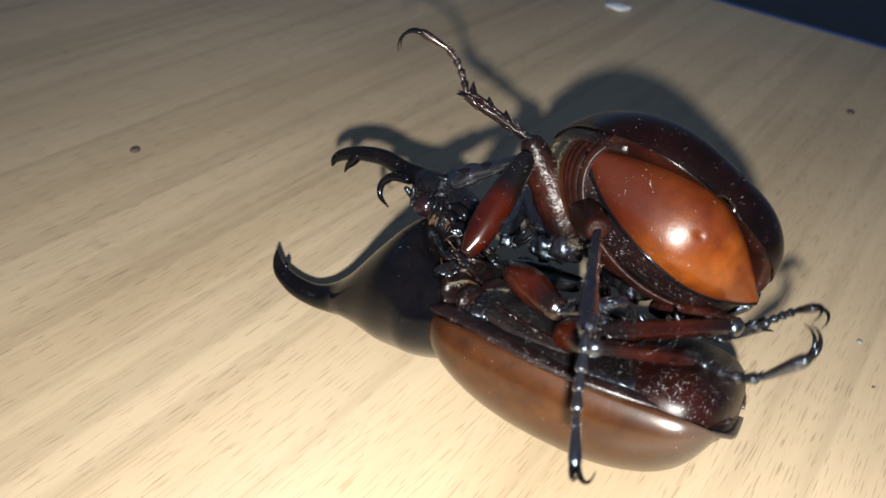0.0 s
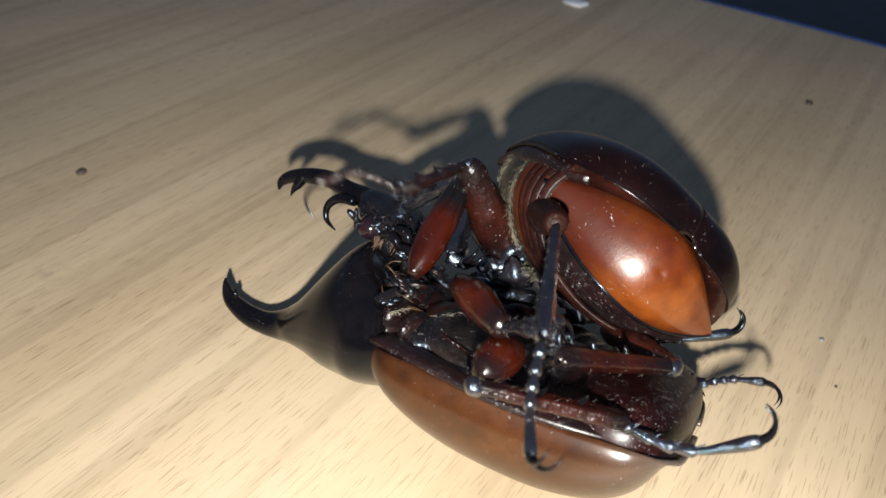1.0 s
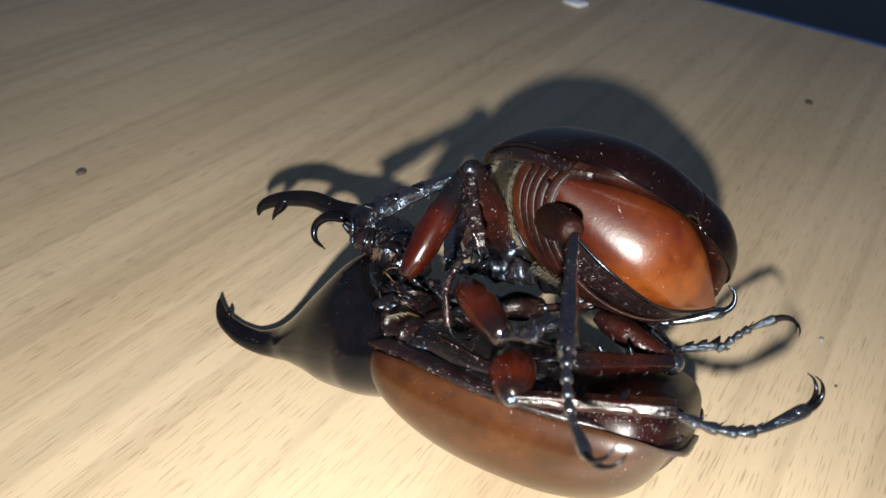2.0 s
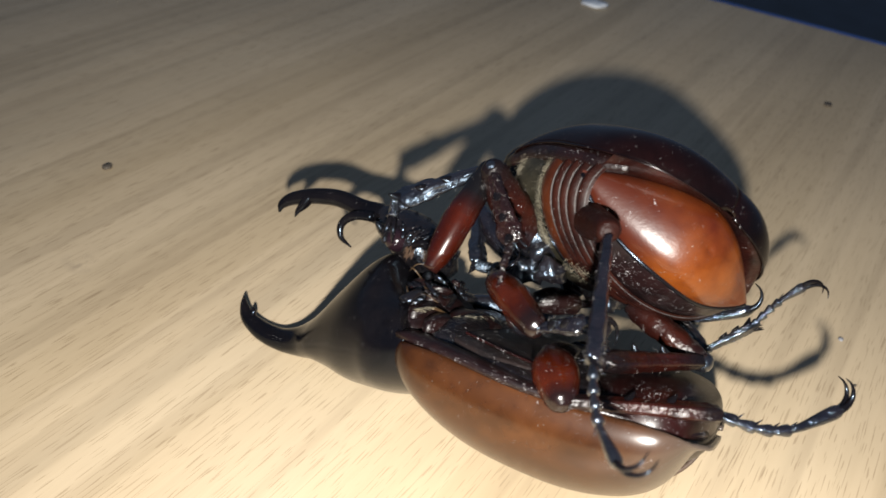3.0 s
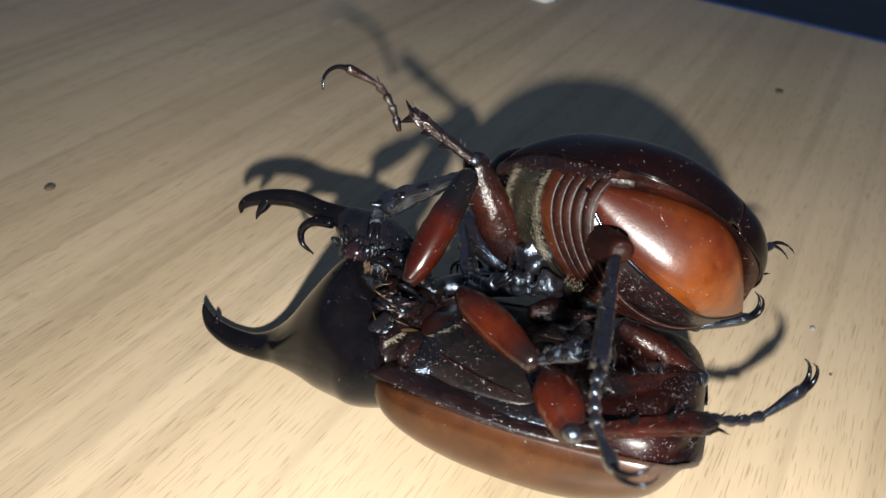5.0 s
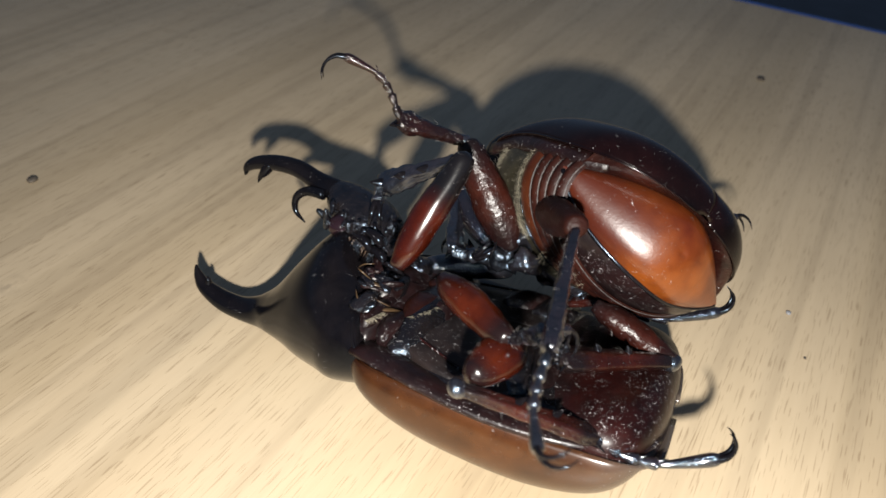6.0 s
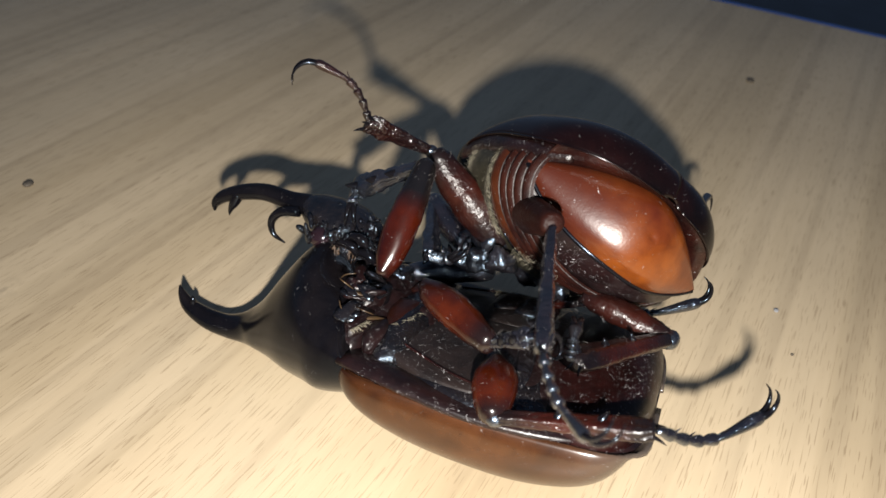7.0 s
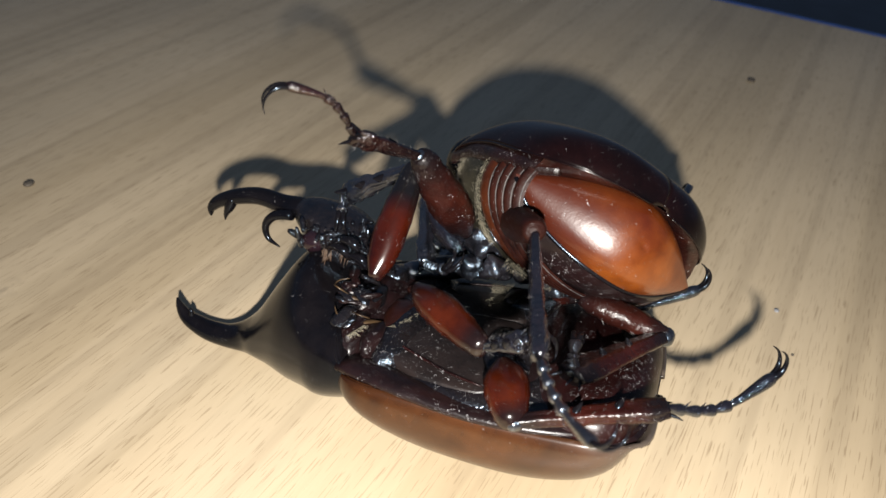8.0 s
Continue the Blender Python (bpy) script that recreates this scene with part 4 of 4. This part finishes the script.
# ---- the hornless beetle, leaning on its side: x to the head, z to its back, tail at the origin ----
def hornless_beetle():
    e = tagged(new("rhinoceros_beetle"), "hornless rhinoceros beetle leaning on its side, orange-brown tail", "beetle")
    rim = lambda s: 2.0 - 3.2 * max(0, -s) ** 2.5 + 1.9 * max(0, s) ** 3
    for sgn in (1, -1):
        bm, edge = dome(19.6, -3.5, 11.75, 6.45, rim, sgn, 1, (14.0, 2.2), (3.2, 2.9), (0.5, 0.43), 0.4, 0.09)
        ely = solid(part("elytron", bm, DARK_BROWN, e, "very dark polished brown wing case"), 0.35)
        part("elytron_margin", tube([(*p, 0.1, 0.14) for p in edge[3:-1:2]], 2, 8), DARK_BROWN, ely, "thin glossy margin")

    # tail plate: a pointed oval with a rounded middle
    def plate(u, v):
        y = 11.1 * u
        z = 4.1 * (1 - abs(u) ** 1.85) * v if v > 0 else 4.1 * (1 - abs(u) ** 2.2) ** 0.85 * v
        return Vector((-6.8 + math.sqrt(9 + (0.75 * y) ** 2) + 0.13 * y + (1.0 * v * v + 1.0 * v ** 6) * (1 - abs(u) ** 3) + 0.22 * math.exp(-((y + 0.2) ** 2 + (z - 0.3) ** 2) / 0.12), y, z))
    bm = bmesh.new()
    nu, nv = 110, 52
    rows = []
    for i in range(nu + 1):
        u = math.sin(math.pi / 2 * (2 * i / nu - 1)) * 0.998
        front_row = [bm.verts.new(plate(u, 2 * j / nv - 1) * MM) for j in range(nv + 1)]
        rows.append(front_row + [bm.verts.new((plate(u, q) * 0.96 + Vector((1.8, 0, 0))) * MM) for q in (1, 0.3, -0.3, -1)])
    for a, b in zip(rows, rows[1:]):
        for j in range(len(a)):
            k = (j + 1) % len(a)
            bm.faces.new((a[j], a[k], b[k], b[j]))
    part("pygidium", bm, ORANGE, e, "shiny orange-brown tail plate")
    for q, mat, off in ((-1, BLACK, 0.0),):
        part("pygidium_margin", tube([(*(plate(u, q) + Vector((off, 0, 0))), 0.2, 0.26) for u in np.linspace(-0.985, 0.985, 15)], 3, 8, (1, 0, 0)), mat, e, "raised rim of the tail plate")
    bm = bmesh.new()
    rows = []
    for i in range(41):
        u = -0.94 + 1.88 * i / 40
        a = plate(u, 1) + Vector((0.12, 0, -0.05))
        q = (1 - min(1, abs(a.y) / 11.65) ** (1 / 0.43)) ** (1 / 3)
        b = Vector((8.1 - 11.4 * q, a.y * 1.02, rim(q) + 0.15))
        rows.append([bm.verts.new((a.lerp(b, k / 3) + Vector((-0.25, 0, -0.1)) * math.sin(math.pi * k / 3)) * MM) for k in range(4)])
    for a, b in zip(rows, rows[1:]):
        for j in range(3):
            bm.faces.new((a[j], a[j + 1], b[j + 1], b[j]))
    part("propygidium", bm, RED_THIGH, e, "dark red plate between the tail plate and the wing cases")
    # last belly ring, from the tail plate's lower rim to the rings before it
    bm = bmesh.new()
    rows = []
    for i in range(41):
        u = -0.84 + 1.68 * i / 40
        a = plate(u, -1)
        q = math.acos(max(-1, min(1, u)))
        b = Vector((4.4, 10.9 * math.cos(q), -0.1 - 6.1 * math.sin(q)))
        rows.append([bm.verts.new((a.lerp(b, k / 6) + Vector((0, 0.3 * u, -0.7)) * math.sin(math.pi * k / 6) ** 0.7) * MM) for k in range(7)])
    for a, b in zip(rows, rows[1:]):
        for j in range(6):
            bm.faces.new((a[j], a[j + 1], b[j + 1], b[j]))
    part("sternite", bm, SIDE, e, "blackish last belly ring")
    env = lambda x: max(0.05, 1 - abs((x - 9) / 12.0) ** 3.2) ** 0.42
    part("abdomen", blob((9.5, 0, 0.2), (9.6, 10.1, 5.2), seg=36, rings=20), RED_DUSTY, e)
    x = 10.0
    for wide, mat in ((2.5, AMBER), (1.5, SEGMENT), (1.3, SEGMENT), (1.3, SEGMENT), (1.2, SEGMENT)):
        ring = part("sternite", arc_plate(x, x - wide - 0.25, 10.8, 6.3, -0.2, -1, env, 0.75, -14, 194), mat, e, "red-brown belly ring")
        r = env(x - wide)
        part("ring_edge", tube([(x - wide - 0.05, (10.8 * r + 0.42) * math.cos(a), -0.2 - (6.3 * r + 0.42) * math.sin(a), 0.085, 0.085) for a in [math.radians(q) for q in range(-12, 193, 12)]], 2, 6, (1, 0, 0)), PALE_EDGE, ring, "painted pale highlight along the edge of the ring")
        x -= wide
    part("metasternum", arc_plate(16.6, 9.8, 10.7, 6.8, -0.2, -1, lambda x: 1.0, 0.7, -14, 194), OLIVE, e, "olive-grey breast with golden hair")
    part("epimeron", tube([(18.6, 10.8, -0.8, 0.9, 0.5), (14.5, 11.2, 0.7, 1.1, 0.5), (9.5, 11.3, 1.1, 1.0, 0.45), (4.5, 10.9, 1.4, 0.9, 0.5), (2.6, 10.1, 1.7, 0.9, 0.6), (0.8, 8.8, 2.4, 0.7, 0.5)], 4, 10, (0, 0, 1)), RED_DUSTY, e, "dusty side plate under the wing case")
    part("prosternum", blob((19.5, 0, -3.6), (4.5, 8.0, 4.2), rough=0.1), BLACK_DUSTY, e)
    part("pronotum", blob((22.6, 0, 0.3), (5.2, 9.6, 5.6), seg=32, rings=18), DARK_BROWN, e)
    hd = part("head", blob((28.2, 0, -0.6), (2.6, 3.6, 2.4), rough=0.1), BLACK, e)
    for y in (2.8, -2.8):
        part("eye", blob((28.0, y, -0.4), (0.9, 0.8, 0.9)), BLACK, hd)
    for x, y, z, r in ((12.5, 4.5, -6.6, 2.0), (12.5, -4.5, -6.4, 2.0), (17.5, 3.5, -6.8, 1.8), (17.5, -3.5, -6.6, 1.8), (21.5, 2.8, -5.4, 1.5), (9.2, 4.4, -8.6, 1.25), (12.4, 4.6, -9.6, 1.3), (15.6, 4.4, -10.4, 1.2)):
        part("coxa", blob((x, y, z), (r, r * 1.4, r), rough=0.6), GLINT_LEG, e)
    rnd = random.Random(8)
    for x, wide, n, ln, out in ((10.2, 0.25, 480, 1.25, 0.24), (15.4, 0.4, 480, 1.15, 0.3), (13.0, 1.5, 260, 0.6, 0.2)):
        spots = []
        for _ in range(n):
            a = math.radians(rnd.uniform(-8, 58))
            spots.append(((x + rnd.gauss(0, wide), 11.25 * math.cos(a), -0.2 - 7.4 * math.sin(a)), (-1, out * math.cos(a), -out * math.sin(a))))
        tagged(part("hair_fringe", hair(spots, ln, (-0.2, 0, -0.05), n + int(x), 0.017), HAIR, e, "golden hair fringe on the breast"), kind="stuff")
    spots = [((rnd.uniform(0.5, 5.5), rnd.uniform(3.0, 6.0), -7.2 + rnd.uniform(-0.6, 0.3)), (rnd.uniform(-1, 0.4), 0.5, -0.8)) for _ in range(110)]
    tagged(part("hair_fringe", hair(spots, 0.6, (-0.1, 0, -0.1), 31, 0.011), HAIR, e, "grey hairs under the belly"), kind="stuff")
    for ob in e.children_recursive:
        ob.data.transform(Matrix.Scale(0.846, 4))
    return e


male, male_head = horned_beetle()
female = hornless_beetle()


def leg(owner, ref, fem, tib, tar, mats):
    """fem: width, thickness, bristles; tib: width, teeth, flatness; tar: radius, curl, hook."""
    return [femur(gap(ref, 0), fem[0], fem[1], mats[0], owner, *fem[2:]), tibia(gap(ref, 1), tib[0], mats[1], owner, *tib[1:]), tarsus(gap(ref, 2), tar[0], mats[2], owner, tar[1], tar[2])]


male_fore = leg(male, MALE_FORE[-1], (1.4, 1.3), (1.1, 3), (0.5, 0.1, 1), (RED, GLINT_LEG, BLACK_LEG))
male_mid = leg(male, MALE_MID[-1], (1.5, 1.3), (0.8, 2), (0.42, 0.2, 1), (RED_PLAIN, BLACK_LEG, BLACK_LEG))
male_hind = leg(male, MALE_HIND[-1], (1.75, 1.35), (1.25, 2), (0.48, -0.45, -1.1), (RED_PLAIN, RED_LEG, BLACK_LEG))
male_far_hind = leg(male, MALE_FAR_HIND[-1], (1.35, 1.1, 70), (1.5, 3), (0.5, 0.3, 1), (RED_THIGH, RED_LEG, CLUTTER))
male_far_fore = leg(male, MALE_FAR_FORE[-1], (1.3, 1.2), (1.1, 3), (0.5, 0.1, 1), (GLINT_LEG, GLINT_LEG, BLACK_LEG))
male_far_mid = leg(male, MALE_FAR_MID[-1], (1.5, 1.3), (0.9, 2), (0.5, -0.35, -1.1), (RED_DUSTY, RED_LEG, BLACK_LEG))
female_raised = leg(female, FEM_RAISED[-1], (1.75, 1.35), (0.99, 3), (0.36, 0.5, 1.2), (RED_THIGH, DARK_LEG, DARK_LEG))
female_hind = leg(female, FEM_HIND[-1], (1.55, 1.35), (0.6, 3, 1.0), (0.38, 0.2, 1), (SEGMENT, BLACK_LEG, GLINT_LEG))
female_near = leg(female, FEM_NEAR[-1], (1.35, 1.17), (1.03, 3), (0.54, 0.1, 1), (BLACK_LEG, GLINT_LEG, GLINT_LEG))
female_far_hind = leg(female, FEM_FAR_HIND[-1], (1.08, 0.9), (0.72, 3), (0.38, 0.2, 1), (BLACK_DUSTY, BLACK_LEG, BLACK_LEG))


# ---- the table and the room ----
def box(x0, x1, y0, y1, z0, z1, bevel=0.0):
    bm = bmesh.new()
    bmesh.ops.create_cube(bm, size=1, matrix=Matrix.Translation(((x0 + x1) / 2, (y0 + y1) / 2, (z0 + z1) / 2)) @ Matrix.Diagonal((x1 - x0, y1 - y0, z1 - z0, 1)))
    if bevel:
        bmesh.ops.bevel(bm, geom=bm.edges[:], offset=bevel, segments=2, affect="EDGES", profile=0.6)
    return bm


table = tagged(new("table"), "light beech-grain wooden table with fine dark flecks", "table")
table.location = (0, 0, -0.75)
top = part("tabletop", box(-0.55, 0.65, -0.6, 0.1925, 0.724, 0.75, 0.0012), WOOD, table, "light beech-grain laminate top", False)
part("edge_band", box(-0.55, 0.65, 0.1925, 0.1955, 0.7245, 0.7496, 0.0010), EDGING, top, "dark blue plastic edging", False)
for x in (-0.5, 0.6):
    for y in (-0.55, 0.14):
        part("leg", box(x - 0.025, x + 0.025, y - 0.025, y + 0.025, 0.0, 0.7245, 0.003), WOOD, table, smooth=False)


def setting(name, bm, mat, label):
    return tagged(part(name, bm, mat, None, label, False), category=name.split("_")[0], kind="structure")


setting("floor", box(-3.0, 3.0, -3.0, 4.0, -0.85, -0.75), FLOOR, "dark floor below the table")


# ---- crumbs on the table ----
def crumb(name, x, y, size, mat, label, category="crumb"):
    ob = part(name, blob((0, 0, size[2] * 0.8), size, seg=10, rings=6, rough=0.5, square=0.8), mat, None, label)
    ob.location = (x * MM, y * MM, 0)
    return tagged(ob, category=category)


crumb("crumb", -85.0, 55.4, (0.55, 0.75, 0.3), CRUMB_DARK, "tiny dark crumb on the wooden table")
crumb("crumb", 2.6, 83.5, (0.3, 0.32, 0.16), CRUMB_BLUE, "tiny grey crumb on the wooden table")
crumb("crumb", 5.5, 76.7, (0.16, 0.18, 0.1), CRUMB_DARK, "tiny dark crumb on the wooden table")
crumb("crumb", -13.5, 149.6, (0.7, 0.9, 0.25), CRUMB_DARK, "tiny dark crumb on the wooden table")
crumb("paper_chip", -67.0, 166.2, (2.8, 2.2, 0.5), CHIP, "small white paper chip on the wooden table", "paper chip")


# ---- what moves ----
UP = (0, 0, 1)


def key_leg(segments, rows, hints):
    for seg, r in zip(segments, leg_rows(rows, hints)):
        walk(seg, r)


def motions():
    walk(male, [
    (0, at(-17.81, 48.04, 0.65, 28.07, 4.70, -172.83)),
    (0.5, at(-17.63, 47.31, 0.64, 23.08, 5.33, -175.44)),
    (1, at(-17.87, 47.42, 0.59, 26.50, 5.67, -174.10)),
    (2.5, at(-17.05, 45.69, 0.52, 33.00, 8.20, -172.31)),
    (3, at(-17.01, 45.55, 0.50, 34.57, 7.84, -172.63)),
    (3.5, at(-17.07, 45.81, 0.45, 32.13, 8.11, -175.11)),
    (3.9, at(-16.87, 45.15, 0.38, 30.05, 9.31, -175.93)),
    (3.94, at(-16.26, 45.26, 0.37, 29.85, 9.44, -176.02)),
    (3.98, at(-17.64, 44.77, 0.37, 29.64, 9.56, -176.10)),
    (4, at(-16.83, 44.98, 0.36, 29.54, 9.62, -176.14)),
    (4.02, at(-16.05, 45.36, 0.36, 29.25, 9.55, -175.87)),
    (4.06, at(-17.59, 45.18, 0.32, 28.69, 9.39, -175.32)),
    (4.11, at(-16.34, 45.91, 0.30, 27.99, 9.21, -174.63)),
    (4.16, at(-17.49, 45.92, 0.28, 27.29, 9.03, -173.94)),
    (4.22, at(-17.06, 46.47, 0.24, 26.45, 8.83, -173.11)),
    (4.5, at(-17.35, 48.37, 0.09, 22.55, 8.08, -169.11)),
    (6, at(-18.52, 49.69, -0.13, 16.08, 3.10, -174.50)),
    (6.5, at(-18.00, 49.05, 0.14, 17.66, 3.38, -172.73)),
    (7, at(-18.46, 49.35, -0.35, 15.79, 5.10, -172.22)),
    (7.5, at(-18.25, 49.34, -0.18, 16.31, 6.17, -170.84)),
    (8, at(-18.27, 49.83, -0.04, 13.83, 7.57, -170.57)),
    ])
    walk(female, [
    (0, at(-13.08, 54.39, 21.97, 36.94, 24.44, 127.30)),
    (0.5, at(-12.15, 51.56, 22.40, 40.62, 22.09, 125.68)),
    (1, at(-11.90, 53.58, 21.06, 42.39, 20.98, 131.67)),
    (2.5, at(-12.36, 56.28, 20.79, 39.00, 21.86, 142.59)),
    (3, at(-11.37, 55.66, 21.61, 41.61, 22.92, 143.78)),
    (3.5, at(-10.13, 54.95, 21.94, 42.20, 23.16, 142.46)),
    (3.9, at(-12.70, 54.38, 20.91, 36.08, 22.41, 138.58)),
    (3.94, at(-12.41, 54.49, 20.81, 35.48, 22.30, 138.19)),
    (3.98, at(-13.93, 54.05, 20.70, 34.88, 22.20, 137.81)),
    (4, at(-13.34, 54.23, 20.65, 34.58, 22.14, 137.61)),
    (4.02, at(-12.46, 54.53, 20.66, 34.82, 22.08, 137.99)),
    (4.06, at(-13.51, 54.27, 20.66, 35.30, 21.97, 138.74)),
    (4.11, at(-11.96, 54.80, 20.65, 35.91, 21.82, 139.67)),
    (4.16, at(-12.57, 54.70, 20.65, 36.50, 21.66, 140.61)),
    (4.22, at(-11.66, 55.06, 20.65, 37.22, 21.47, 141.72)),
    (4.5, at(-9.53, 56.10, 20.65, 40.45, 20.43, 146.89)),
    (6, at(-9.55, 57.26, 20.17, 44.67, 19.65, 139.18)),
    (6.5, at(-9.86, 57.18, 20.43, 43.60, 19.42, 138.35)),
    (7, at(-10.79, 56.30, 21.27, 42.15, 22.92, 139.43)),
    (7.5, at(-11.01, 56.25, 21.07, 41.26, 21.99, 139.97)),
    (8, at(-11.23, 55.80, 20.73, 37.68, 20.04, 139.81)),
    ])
    walk(male_head, [
    (0, at(15.63, -1.91, 15.17, -1.5, -4.3, -3.4)),
    (0.5, at(15.77, -2.21, 14.77, 0.2, -6.4, -6.6)),
    (1, at(15.44, -1.73, 15.19, -0.6, -4.0, -4.0)),
    (2.5, at(15.50, -1.36, 15.28, 0.0, -0.7, 7.6)),
    (3, at(15.43, -1.42, 15.37, -0.6, -1.2, 10.5)),
    (3.5, at(15.52, -1.68, 15.36, -0.2, -3.1, 7.6)),
    (4, at(16.00, -1.18, 15.68, -1.9, -0.4, 4.3)),
    (4.5, at(15.22, -1.93, 14.86, 0.6, -4.3, 4.2)),
    (6, at(15.66, -2.51, 14.00, 2.2, -6.3, -5.1)),
    (6.5, at(16.33, -3.39, 14.18, -2.0, -3.2, -5.2)),
    (7, at(15.67, -2.85, 14.24, 0.8, 1.0, 0.6)),
    (7.5, at(15.43, -2.58, 14.35, 1.0, 0.3, 0.7)),
    (8, at(15.16, -2.03, 14.66, 1.4, -0.0, -2.6)),
    ])
    key_leg(male_fore, MALE_FORE, [UP, (-0.2, 0.8, 0.5), UP])
    key_leg(male_mid, MALE_MID, [UP, (-0.2, 0.8, 0.5), UP])
    still(male_far_fore, MALE_FAR_FORE[-1], [UP, UP, UP])
    still(female_near, FEM_NEAR[-1], [(0, 0, -1)] * 3)
    key_leg(male_hind, MALE_HIND, [(0, 1, 1), UP, (0, 0, 1)])
    key_leg(male_far_hind, MALE_FAR_HIND, [UP, UP, UP])
    key_leg(male_far_mid, MALE_FAR_MID, [UP, UP, UP])
    key_leg(female_raised, FEM_RAISED, [(-0.8, 0.55, -0.1), (0, 1, 0.2), (range(9, 42), (0.2, 1, 0.3), (-0.35, 0.1, 0.8))])
    key_leg(female_hind, FEM_HIND, [(0, 1, -1), (1, 0, 0), (1, 0, 0)])
    key_leg(female_far_hind, FEM_FAR_HIND, [UP, UP, UP])


motions()
